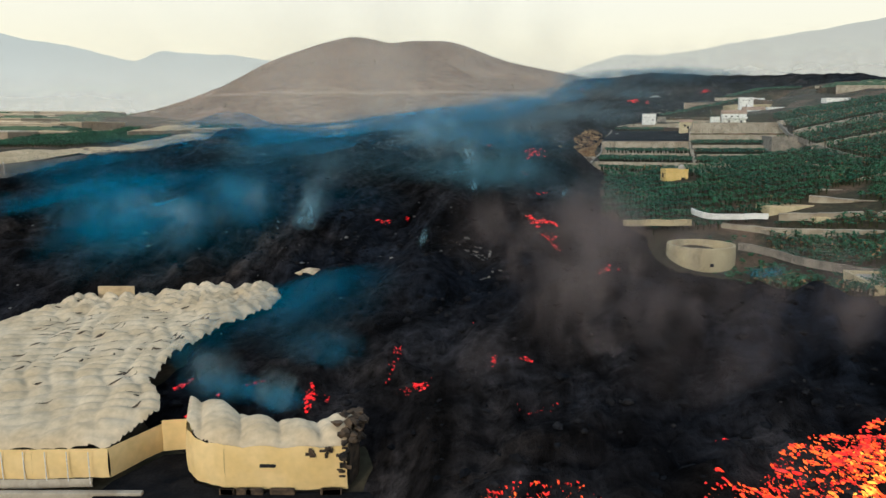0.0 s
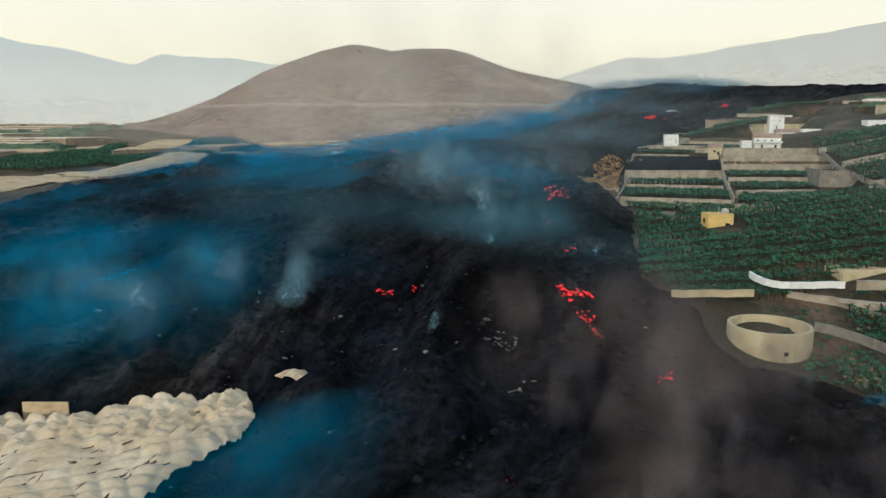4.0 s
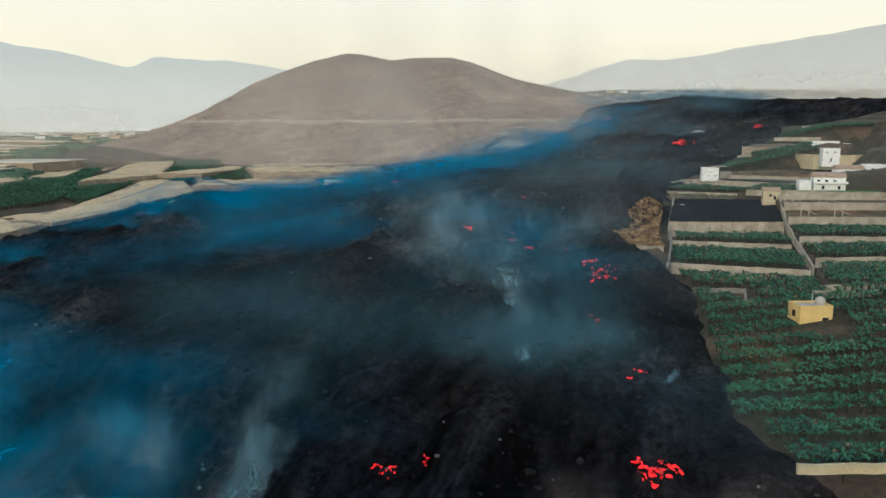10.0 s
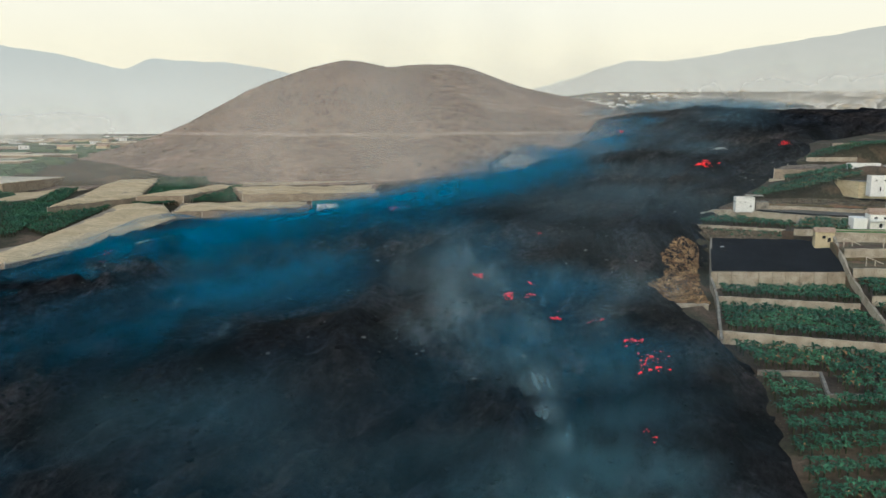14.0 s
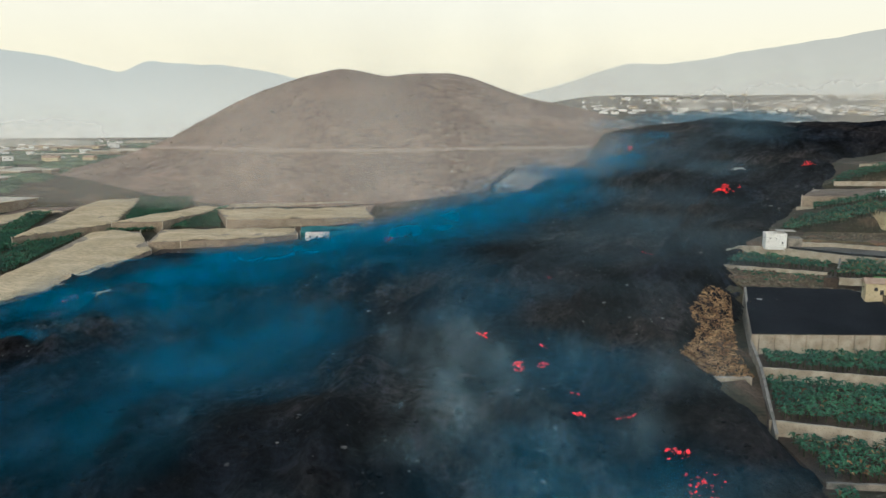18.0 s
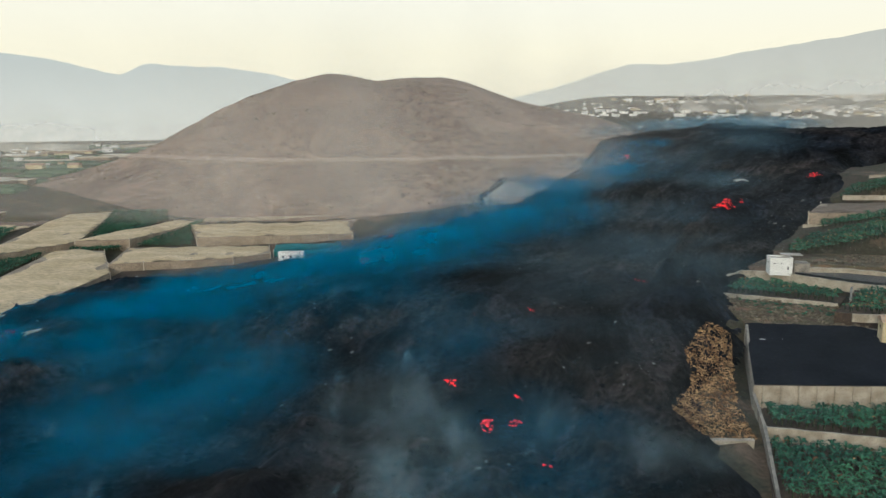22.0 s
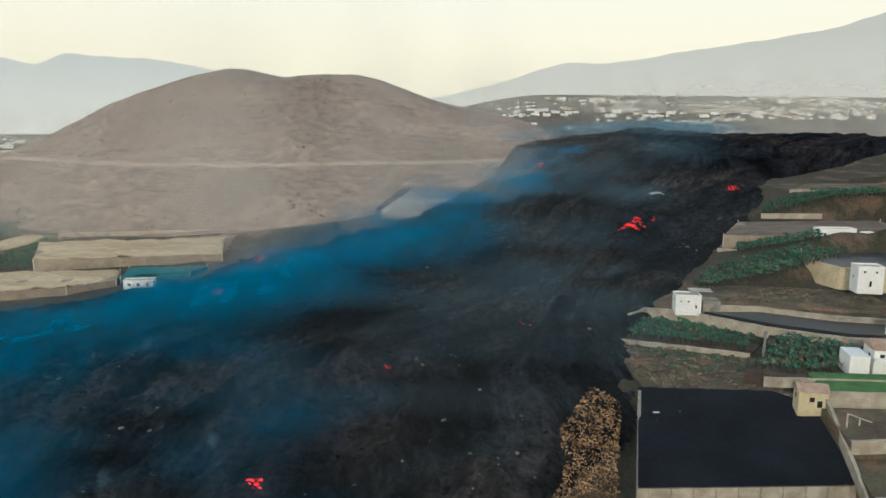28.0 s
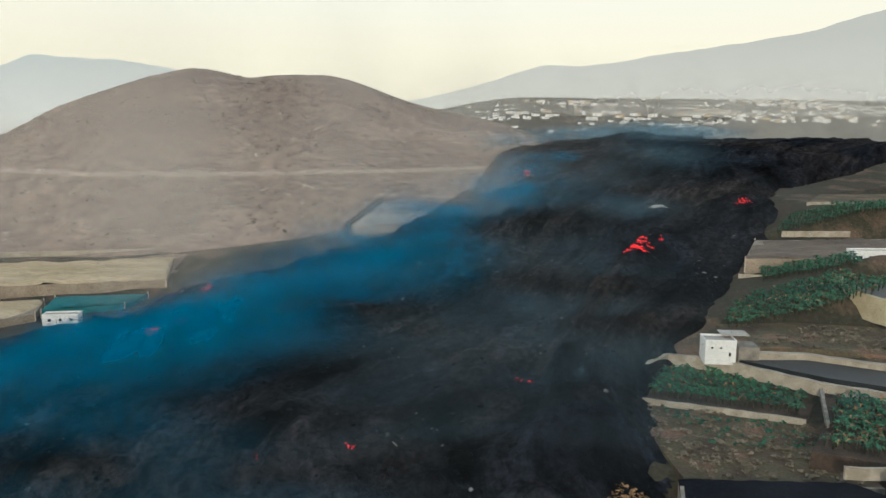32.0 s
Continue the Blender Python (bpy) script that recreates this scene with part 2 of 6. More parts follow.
M_CREAM = mat("cream_concrete", (0.50, 0.41, 0.25), (0.62, 0.53, 0.34), 0.25, 2.0, bump=0.2, vary=0.10)
M_TARP = mat("cream_cloth", (0.58, 0.445, 0.28), (0.71, 0.57, 0.39), 0.15, 1.1, bump=0.2, depth=0.2, vary=0.12)
# the low sun's warm yellow is put into this wall cloth's colour
M_SIDE = mat("sun_yellow_cloth", (0.76, 0.53, 0.22), (0.84, 0.62, 0.31), 0.12, 0.9, bump=0.1, vary=0.06)
M_SCRAP = mat("soiled_cloth", (0.36, 0.27, 0.17), (0.60, 0.48, 0.33), 0.4, 2.0, bump=0.3)
# for charred cloth, and for the dark shade drawn in roof creases
M_BURNT_AND_SHADE = mat("charred_cloth_and_crease_shade", (0.02, 0.017, 0.015), (0.12, 0.08, 0.05), 0.6, 3.0)
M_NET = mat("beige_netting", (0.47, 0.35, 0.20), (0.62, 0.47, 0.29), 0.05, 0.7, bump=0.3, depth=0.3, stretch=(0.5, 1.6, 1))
# side walls take a darker tone of netting than the roofs
M_NETSIDE = mat("darker_side_netting", (0.25, 0.195, 0.14), (0.35, 0.28, 0.205), 0.15, 1.5, bump=0.2)
M_TEAL = mat("teal_netting", (0.02, 0.14, 0.14), (0.03, 0.19, 0.18), 0.2, 2.0)
M_BLACKNET = mat("black_shade_net", (0.007, 0.008, 0.012), (0.013, 0.014, 0.019), 0.08, 1.0, bump=0.15, gloss=0.03)
M_LEAF = mat("banana_leaf", (0.020, 0.085, 0.048), (0.048, 0.140, 0.066), 0.08, 1.5, rough=0.6, bump=0, island=0.45)
M_LAWN = mat("lawn", (0.05, 0.14, 0.035), (0.09, 0.20, 0.05), 0.3, 3.0)
M_DRYLEAF = mat("dry_banana_leaf", (0.10, 0.055, 0.028), (0.33, 0.185, 0.085), 0.3, 2.0, rough=0.8, bump=0, island=0.5)
M_STRAW = mat("straw_litter", (0.17, 0.090, 0.042), (0.44, 0.275, 0.135), 0.25, 2.0, rough=0.85, bump=0, island=0.45)
M_STEM = mat("banana_stem", (0.035, 0.045, 0.022), (0.06, 0.06, 0.03), 0.8, 4.0)
M_SHRUB = mat("dry_shrub", (0.12, 0.10, 0.065), (0.19, 0.145, 0.10), 0.1, 1.0, bump=0, island=0.4)
M_WHITE = mat("white_plaster", (0.78, 0.77, 0.72), (0.84, 0.83, 0.79), 0.3, 2.0, bump=0.15, vary=0.10)
M_YELLOW = mat("yellow_plaster", (0.66, 0.46, 0.16), (0.74, 0.54, 0.22), 0.3, 2.0, bump=0.15, vary=0.10)
M_ROOF = mat("weathered_tile_roof", (0.34, 0.22, 0.15), (0.46, 0.33, 0.24), 0.5, 4.0, vary=0.10)
M_FLAT = mat("flat_roof_screed", (0.40, 0.36, 0.30), (0.52, 0.48, 0.42), 0.3, 2.0, vary=0.10)
M_DARK = mat("dark_opening", (0.015, 0.015, 0.017), (0.03, 0.03, 0.03), 0.5, 3.0)
M_WATER = mat("dark_pond_liner", (0.010, 0.012, 0.014), (0.022, 0.024, 0.026), 0.1, 1.0, rough=0.35, bump=0.05)
M_PATH = mat("hillside_track", (0.30, 0.23, 0.18), (0.40, 0.31, 0.24), 0.1, 1.0)
M_TRACK = mat("pale_track", (0.34, 0.28, 0.22), (0.46, 0.39, 0.31), 0.1, 1.0)
M_WOOD = mat("bleached_timber", (0.45, 0.38, 0.29), (0.58, 0.50, 0.40), 0.8, 5.0)
M_METAL = mat("galvanised_pipe", (0.62, 0.62, 0.60), (0.74, 0.74, 0.72), 0.5, 3.0, rough=0.5)
M_GLOW = glow_mat("molten_lava", (0.04, 0.0006, 0.0010), (1.0, 0.010, 0.012), 1.9, (0.80, (0.75, 0.006, 0.010)))
M_FIRE = glow_mat("bright_molten_lava", (0.10, 0.002, 0.001), (1.0, 0.16, 0.015), 1.6, (0.70, (0.85, 0.012, 0.008)))
M_CORE = glow_mat("hottest_molten_lava", (0.45, 0.006, 0.003), (1.0, 0.55, 0.06), 2.0, (0.62, (1.0, 0.09, 0.008)))
S_BLUE = smoke_mat("blue_smoke", (0.0, 0.24, 0.45), 0.017, 0.10, 0.62, (0.6, 1.15))
S_CYAN = smoke_mat("bright_blue_smoke", (0.03, 0.33, 0.55), 0.05, 0.22, 0.66, (0.35, 1.35))
S_WISP = smoke_mat("wisp_smoke", (0.24, 0.44, 0.54), 0.11, 0.28, 0.64, (0.35, 1.35), rim_noise=0.3)
S_MIST = smoke_mat("low_pale_blue_smoke", (0.16, 0.40, 0.52), 0.024, 0.16, 0.66, (0.4, 1.3))
S_PALE = smoke_mat("pale_smoke", (0.34, 0.52, 0.60), 0.045, 0.30, 0.68, (0.15, 1.5))
S_BROWN = smoke_mat("brown_grey_smoke", (0.27, 0.225, 0.22), 0.05, 0.32, 0.70, (0.1, 1.5), rim_noise=0.42)
S_VEIL = smoke_mat("thin_grey_blue_veil", (0.16, 0.31, 0.40), 0.014, 0.10, 0.70, (0.6, 1.15))
S_LOW = smoke_mat("low_blue_smoke", (0.0, 0.30, 0.50), 0.018, 0.06, 0.60, (0.5, 1.25), (1.0, 0.4, 1.0))
S_AIR = smoke_mat("smoky_air", (0.50, 0.60, 0.63), 0.008, 0.0, 0.6, (0.8, 1.1), (1, 1, 1), 0.1)
S_HAZE = smoke_mat("drifting_haze", (0.90, 0.86, 0.78), 0.006, 0.0, 0.6, (0.9, 1.0), (1, 1, 1), 0.05)


# ---- helpers ----
def part(name, bm, material, parent=None, label="", smooth=False):
    """Links a bmesh as one mesh object, under a thing or part if one is given."""
    me = bpy.data.meshes.new(name)
    bm.to_mesh(me)
    bm.free()
    me.materials.append(material)
    if smooth:
        me.polygons.foreach_set("use_smooth", [True] * len(me.polygons))
    ob = new(name, me)
    if parent:
        ob.parent = parent
    return tagged(ob, label=label) if label else ob


def mesh(name, verts, faces, material, parent=None, label="", smooth=False):
    """The same from arrays of places and of faces."""
    me = bpy.data.meshes.new(name)
    v, f = np.asarray(verts, np.float32), np.asarray(faces, np.int32)
    k = f.shape[1]
    me.vertices.add(len(v))
    me.vertices.foreach_set("co", v.ravel())
    me.loops.add(f.size)
    me.loops.foreach_set("vertex_index", f.ravel())
    me.polygons.add(len(f))
    me.polygons.foreach_set("loop_start", np.arange(0, f.size, k, dtype=np.int32))
    me.update(calc_edges=True)
    me.materials.append(material)
    me.polygons.foreach_set("use_smooth", np.full(len(f), smooth))
    ob = new(name, me)
    if parent:
        ob.parent = parent
    return tagged(ob, label=label) if label else ob


def thing(name, x, y, z, rot, label, category, group="", kind=""):
    ob = new(name)
    ob.matrix_world = pose(x, y, z, 0, 0, rot)
    return tagged(ob, label, category, group, kind)


def box(bm, x0, x1, y0, y1, z0, z1, bevel=0.0):
    r = bmesh.ops.create_cube(bm, size=1)
    for v in r["verts"]:
        v.co = Vector((x0 + (v.co.x + 0.5) * (x1 - x0), y0 + (v.co.y + 0.5) * (y1 - y0), z0 + (v.co.z + 0.5) * (z1 - z0)))
    if bevel:
        edges = list({e for v in r["verts"] for e in v.link_edges})
        bmesh.ops.bevel(bm, geom=edges, offset=bevel, segments=1, affect="EDGES")
    return bm


def boxed(*a):
    return box(bmesh.new(), *a)


def prism(poly, z0, z1):
    """An upright block over a polygon; z1 may be one height or one for each corner."""
    bm = bmesh.new()
    tops = z1 if isinstance(z1, (list, tuple)) else [z1] * len(poly)
    lo = [bm.verts.new((x, y, z0)) for x, y in poly]
    hi = [bm.verts.new((x, y, z)) for (x, y), z in zip(poly, tops)]
    bm.faces.new(lo[::-1])
    bm.faces.new(hi)
    for i in range(len(poly)):
        j = (i + 1) % len(poly)
        bm.faces.new((lo[i], lo[j], hi[j], hi[i]))
    bmesh.ops.recalc_face_normals(bm, faces=bm.faces)
    return bm


RNG = np.random.default_rng(7)
TABLE = RNG.random((256, 256))


def vnoise(x, y):
    xi, yi = np.floor(x).astype(int), np.floor(y).astype(int)
    fx, fy = x - xi, y - yi
    fx, fy = fx * fx * (3 - 2 * fx), fy * fy * (3 - 2 * fy)
    a, b = TABLE[xi & 255, yi & 255], TABLE[(xi + 1) & 255, yi & 255]
    c, d = TABLE[xi & 255, (yi + 1) & 255], TABLE[(xi + 1) & 255, (yi + 1) & 255]
    return (a * (1 - fx) + b * fx) * (1 - fy) + (c * (1 - fx) + d * fx) * fy - 0.5


def fbm(x, y, size, octaves=4, gain=0.5):
    total, amp = 0.0, 1.0
    for k in range(octaves):
        total = total + amp * vnoise(x / size * 2 ** k + 17.3 * k, y / size * 2 ** k + 5.1 * k)
        amp *= gain
    return total


def step(a, b, v):
    u = np.clip((v - a) / (b - a), 0, 1)
    return u * u * (3 - 2 * u)


def inside_distance(x, y, poly):
    """How far a place lies inside a polygon's edge; outside it is negative."""
    d, odd = np.full(np.shape(x), 1e9), np.zeros(np.shape(x), bool)
    for (ax, ay), (bx, by) in zip(poly, poly[1:] + poly[:1]):
        ex, ey = bx - ax, by - ay
        u = np.clip(((x - ax) * ex + (y - ay) * ey) / (ex * ex + ey * ey), 0, 1)
        d = np.minimum(d, np.hypot(x - ax - u * ex, y - ay - u * ey))
        with np.errstate(divide="ignore", invalid="ignore"):
            odd ^= ((ay > y) != (by > y)) & (x < ax + (y - ay) * ex / (ey if ey else 1e-9))
    return np.where(odd, d, -d)


def snap(x, y, poly):
    """The place on a polygon's edge that lies nearest."""
    best, nx, ny = np.full(np.shape(x), 1e9), np.array(x, float), np.array(y, float)
    for (ax, ay), (bx, by) in zip(poly, poly[1:] + poly[:1]):
        ex, ey = bx - ax, by - ay
        u = np.clip(((x - ax) * ex + (y - ay) * ey) / (ex * ex + ey * ey), 0, 1)
        qx, qy = ax + u * ex, ay + u * ey
        d = np.hypot(x - qx, y - qy)
        nearer = d < best
        best, nx, ny = np.where(nearer, d, best), np.where(nearer, qx, nx), np.where(nearer, qy, ny)
    return nx, ny


def grid_faces(nx, ny):
    i = np.arange((nx - 1) * (ny - 1))
    a = (i // (ny - 1)) * ny + i % (ny - 1)
    return np.stack([a, a + ny, a + ny + 1, a + 1], -1)


# ---- ground ----
BUMPS = [(72, 178, -7, 23), (102, 192, -5, 26), (131, 424, 5, 26), (200, 344, 3, 40), (195, 479, 4, 35), (195, 615, -6, 70), (-194, 463, 3, 60), (-255, 720, -4, 90), (298, 722, -11, 62)]


def ground_z(x, y):
    """The slope that climbs from the coast: low and flat to the far left, higher to the right."""
    x, y = np.asarray(x, float), np.asarray(y, float)
    xc, yc = np.clip(x, -260, 260), np.clip(y, -200, 800)
    z = -5.79 + 0.0771 * xc + 0.0777 * yc - 0.000009 * xc * yc + 0.000273 * xc * xc
    for bx, by, h, r in BUMPS:
        z = z + h * np.exp(-((x - bx) ** 2 + (y - by) ** 2) / (2 * r * r))
    right = step(-0.05, 0.22, x / np.maximum(y, 200))
    z = z - 14 * step(900, 1300, y) * right + 0.075 * np.clip(y - 1250, 0, 2200) * right
    return z + 0.5 * fbm(x, y, 30.0, 3)


def hill_top(x):
    return np.interp(x, [-400, -370, -306, -226, -165, -119, -95, -72, -45, 5, 35, 60, 95, 172, 215, 300, 380], [46, 60, 92, 137, 156, 164, 160, 154, 158, 159, 152, 142, 131, 115, 100, 84, 78])


def hill_z(x, y):
    g = np.clip(ground_z(x, y), 40, 110)
    blur = sum(hill_top(x + k) for k in (-9, 0, 9)) / 3 + 1.5
    wide = 130 + 225 * np.sqrt(np.clip(1 - ((x + 70) / 330) ** 2, 0, 1))
    u = np.abs(y - 1045 - 12 * np.sin(x / 60)) / wide
    s = np.clip(1 - u, 0, None)
    s = s * (0.55 + 0.45 * step(0, 0.55, s)) * (1 - 0.10 * step(0.75, 1.0, s)) / 0.90
    crag = fbm(x, y, 60.0, 5) * 7 * step(0, 0.3, s) * (1 - 0.85 * step(0.6, 0.95, s))
    return g - 3 + (blur - g + 3) * s + crag


PADS = []   # level plots: their outline and height, under which the ground is cut away


def spread(a, b, stp):
    return np.arange(a, b, stp)


hx, hy = np.meshgrid(np.linspace(-440, 420, 190), np.linspace(655, 1420, 160), indexing="ij")
hv = np.stack([hx, hy, hill_z(hx, hy)], -1).reshape(-1, 3)
tagged(mesh("hill", hv, grid_faces(190, 160), M_HILL, smooth=True), "broad brown volcanic cone with twin rounded summits", "hill", kind="structure")

# ---- lava flow ----
LAVA = [(-6, 25), (100, 25), (97, 80), (82, 112), (74, 136), (74, 152), (77, 168), (75, 180), (69, 186), (61, 188), (58, 200), (55, 214), (50, 238), (58, 270), (68, 318), (66, 345), (63, 364), (72, 392),
        (92, 421), (101, 446), (106, 473), (124, 499), (142, 515), (178, 560), (188, 574), (214, 606), (238, 640), (262, 684), (286, 716), (345, 742), (450, 800), (640, 900), (760, 1100),
        (600, 1240), (330, 1060), (232, 975), (150, 925), (126, 848), (100, 772), (74, 738), (42, 676), (12, 654), (-18, 638), (-45, 610), (-62, 582), (-86, 574), (-104, 558), (-128, 550), (-160, 543), (-174, 500),
        (-188, 440), (-206, 366), (-240, 290), (-262, 200), (-250, 120), (-150, 118), (-98, 146), (-80, 158), (-55, 160), (-43, 167), (-40, 152), (-47, 138),
        (-50, 124), (-49, 110), (-44, 104), (-37, 103), (-31, 100), (-26, 97.5), (-19, 96), (-13, 99.5), (-9, 95), (-8, 86), (-6, 76)]
MOUNDS = [(15, 320, 6, 42), (-42, 298, 4, 32), (43, 452, 4, 50), (25, 205, -3, 30), (-70, 345, -2, 30), (-120, 425, 3, 22), (0, 250, 3, 40), (-95, 300, 3, 50), (-60, 240, 4, 50), (240, 900, 5, 110), (150, 760, 5, 60), (146, 850, 10, 40), (200, 900, 4, 50)]
RIDGES = [((-175, 300), (-118, 425), 5, 12), ((-118, 425), (-40, 470), 4, 14), ((-40, 470), (60, 600), 3, 14), ((75, 430), (170, 640), 3, 10), ((20, 120), (18, 221), 2.5, 7), ((18, 221), (40, 300), 2.5, 9),
          ((-4, 150), (-1, 220), 3, 6), ((-1, 220), (4, 270), 3.5, 7), ((4, 270), (12, 330), 3, 8), ((-36, 290), (-31, 365), 4, 9), ((-31, 365), (-28, 440), 3, 10), ((-66, 320), (-50, 356), 3, 7), ((-124, 380), (-117, 414), 4, 6),
          ((36, 350), (32, 400), 3.8, 3.0), ((32, 400), (38, 421), 3.8, 3.0), ((38, 421), (48, 429), 3.4, 3.2), ((48, 429), (68, 420), 2.6, 4), ((43, 358), (40, 398), 2.8, 2.2), ((40, 398), (46, 416), 2.8, 2.2), ((56, 372), (52, 402), 2.2, 3.5), ((26, 352), (24, 400), -2.5, 4),
          ((88, 482), (117, 542), 3.2, 4), ((117, 542), (167, 612), 3.2, 5), ((80, 486), (108, 546), -2.5, 5), ((108, 546), (160, 618), -2.5, 6)]


def flow_map(x, y):
    """Places across and along the flow, which bends to the right as it is followed uphill, with its swirls."""
    across = x - 0.33 * (y - 300) - 0.0006 * (y - 300) ** 2 + 42 * fbm(x, y, 95.0, 2) + 9 * vnoise(x / 24, y / 24)
    return across, y + 0.33 * x + 30 * fbm(x + 300, y, 80.0, 2)


def lava_z(x, y):
    d = inside_distance(x + 5 * vnoise(x / 14, y / 14) + 2.5 * vnoise(x / 5, y / 5), y + 5 * vnoise(x / 14 + 40, y / 14) + 2.5 * vnoise(x / 5 + 9, y / 5), LAVA)
    rise = 5.5 * (1 - np.exp(-np.maximum(d, 0) / 7)) + 0.6 * step(0, 1.5, d)
    for bx, by, h, r in MOUNDS:
        rise = rise + h * np.exp(-((x - bx) ** 2 + (y - by) ** 2) / (2 * r * r)) * step(0, 14, d)
    for (ax, ay), (bx, by), h, w in RIDGES:
        ex, ey = bx - ax, by - ay
        u = np.clip(((x - ax) * ex + (y - ay) * ey) / (ex * ex + ey * ey), 0, 1)
        off = np.hypot(x - ax - u * ex, y - ay - u * ey) + 0.5 * w * vnoise(x / (2.5 * w), y / (2.5 * w))
        rise = rise + h * np.exp(-(off / w) ** 2) * step(0, 10, d)
    a, b = flow_map(x, y)
    coarse = 0.5 - np.abs(fbm(a / 18, b / 62, 1.0, 3, 0.45))
    folds = 0.5 - np.abs(fbm(a / 6.5 + 9, b / 19, 1.0, 3, 0.5))
    amount = 0.5 + 1.0 * step(-0.2, 0.3, fbm(x, y, 60.0, 2))
    rough = 6.5 * (coarse - 0.36) + 2.6 * amount * (folds - 0.36) + 5.0 * fbm(x, y * 0.7, 46.0, 2) + 2.3 * fbm(x, y, 5.5, 3, 0.62)
    z = ground_z(x, y) + rise + rough * step(-1, 9, d)
    return np.where(d < 0, ground_z(x, y) + np.maximum(0.7 * d, -4), z), d


lx = np.concatenate([spread(-274, -200, 3), spread(-200, 150, 1.35), spread(150, 300, 2.5), spread(300, 780, 7)])
ly = np.concatenate([spread(18, 70, 2), spread(70, 480, 1.35), spread(480, 760, 2.2), spread(760, 1260, 5)])
gx, gy = np.meshgrid(lx, ly, indexing="ij")
gz, gd = lava_z(gx, gy)
faces = grid_faces(len(lx), len(ly))
keep = (gd.ravel()[faces] > -2.5).any(1)
faces = faces[keep]
used, inv = np.unique(faces, return_inverse=True)
lv = np.stack([gx, gy, gz], -1).reshape(-1, 3)[used]
flow = mesh("lava_flow", lv, inv.reshape(faces.shape), M_LAVA, smooth=True)
fa, fb = flow_map(lv[:, 0], lv[:, 1])
uvs = np.stack([fa, fb * 0.3], -1).astype(np.float32)[inv.ravel()]
flow.data.uv_layers.new(name="flow").data.foreach_set("uv", uvs.ravel())
tagged(flow, "broad black clinkery lava flow with broken ridges", "lava", kind="structure")


def ico():
    bm = bmesh.new()
    bmesh.ops.create_icosphere(bm, subdivisions=1, radius=1)
    v = np.array([p.co[:] for p in bm.verts])
    f = np.array([[q.index for q in p.verts] for p in bm.faces])
    bm.free()
    return v, f


ICO_V, ICO_F = ico()


def rubble(places, sizes, squash=0.7, rough=0.35, drawn=None):
    """Many broken lumps at places, as arrays."""
    n = len(places)
    v = ICO_V[None] * (1 + rough * (RNG.random((n, len(ICO_V), 1)) - 0.5) * 2)
    a = RNG.random(n) * 6.283
    st = 1 + 0.7 * RNG.random(n)[:, None]
    if drawn is not None:
        a, st = drawn + RNG.normal(0, 0.35, n), 1.5 + 3.0 * RNG.random(n)[:, None]
    ca, sa = np.cos(a)[:, None], np.sin(a)[:, None]
    vx, vy, vz = v[..., 0] * st, v[..., 1], v[..., 2] * squash
    v = np.stack([vx * ca - vy * sa, vx * sa + vy * ca, vz], -1) * np.asarray(sizes)[:, None, None] + np.asarray(places)[:, None, :]
    f = ICO_F[None] + (np.arange(n) * len(ICO_V))[:, None, None]
    return v.reshape(-1, 3), f.reshape(-1, 3)


rx, ry = RNG.uniform(-230, 240, 26000), RNG.uniform(30, 640, 26000)
rz, rd = lava_z(rx, ry)
ok = (rd > 0.5) & (RNG.random(26000) < np.where(ry < 420, 1.0, 0.45))
rx, ry, rz = rx[ok][:11000], ry[ok][:11000], rz[ok][:11000]
size = 0.2 + 0.7 * RNG.random(len(rx)) ** 5
tagged(mesh("lava_rubble", *rubble(np.stack([rx, ry, rz + size * 0.15], -1), size), M_ROCK), "loose black lava blocks", "lava rubble", kind="stuff")

# pale ash-dusted stones here and there among them
n = 2600
rx, ry = RNG.uniform(-200, 200, n), RNG.uniform(110, 620, n)
rz, rd = lava_z(rx, ry)
ok = (rd > 4) & (fbm(rx, ry, 40.0, 2) > 0.05)
M_ASH = mat("ash_dusted_stone", (0.06, 0.06, 0.06), (0.22, 0.21, 0.19), 0.4, 2.0, island=0.5)
size = 0.14 + 0.5 * RNG.random(n) ** 3
tagged(mesh("ash_stones", *rubble(np.stack([rx, ry, rz + size * 0.3], -1)[ok], size[ok], 0.6), M_ASH), "pale ash-dusted stones strewn over the flow", "stones", kind="stuff")


def lava_top(x, y):
    return float(lava_z(np.array([float(x)]), np.array([float(y)]))[0][0])


def g1(x, y):
    return float(ground_z(x, y))


# ---- glowing lava ----
def molten(x, y, rx, ry, count, big, material, turn=0.0, squash=0.75, drawn=None):
    count = count * 3
    a, r = RNG.random(count) * 6.283, RNG.random(count) ** 0.7
    px, py = rx * r * np.cos(a), ry * r * np.sin(a)
    c, s = math.cos(turn), math.sin(turn)
    px, py = x + px * c - py * s, y + px * s + py * c
    size = big * 0.40 * (0.2 + 0.8 * RNG.random(count) ** 2)
    z = lava_z(px, py)[0] + size * 0.25
    v, f = rubble(np.stack([px, py, z], -1), size, squash, 0.5, drawn)
    return tagged(mesh("molten_lava", v, f, material), "glowing red molten lava breaking through the crust", "molten lava", "glowing lava breakouts", "stuff")


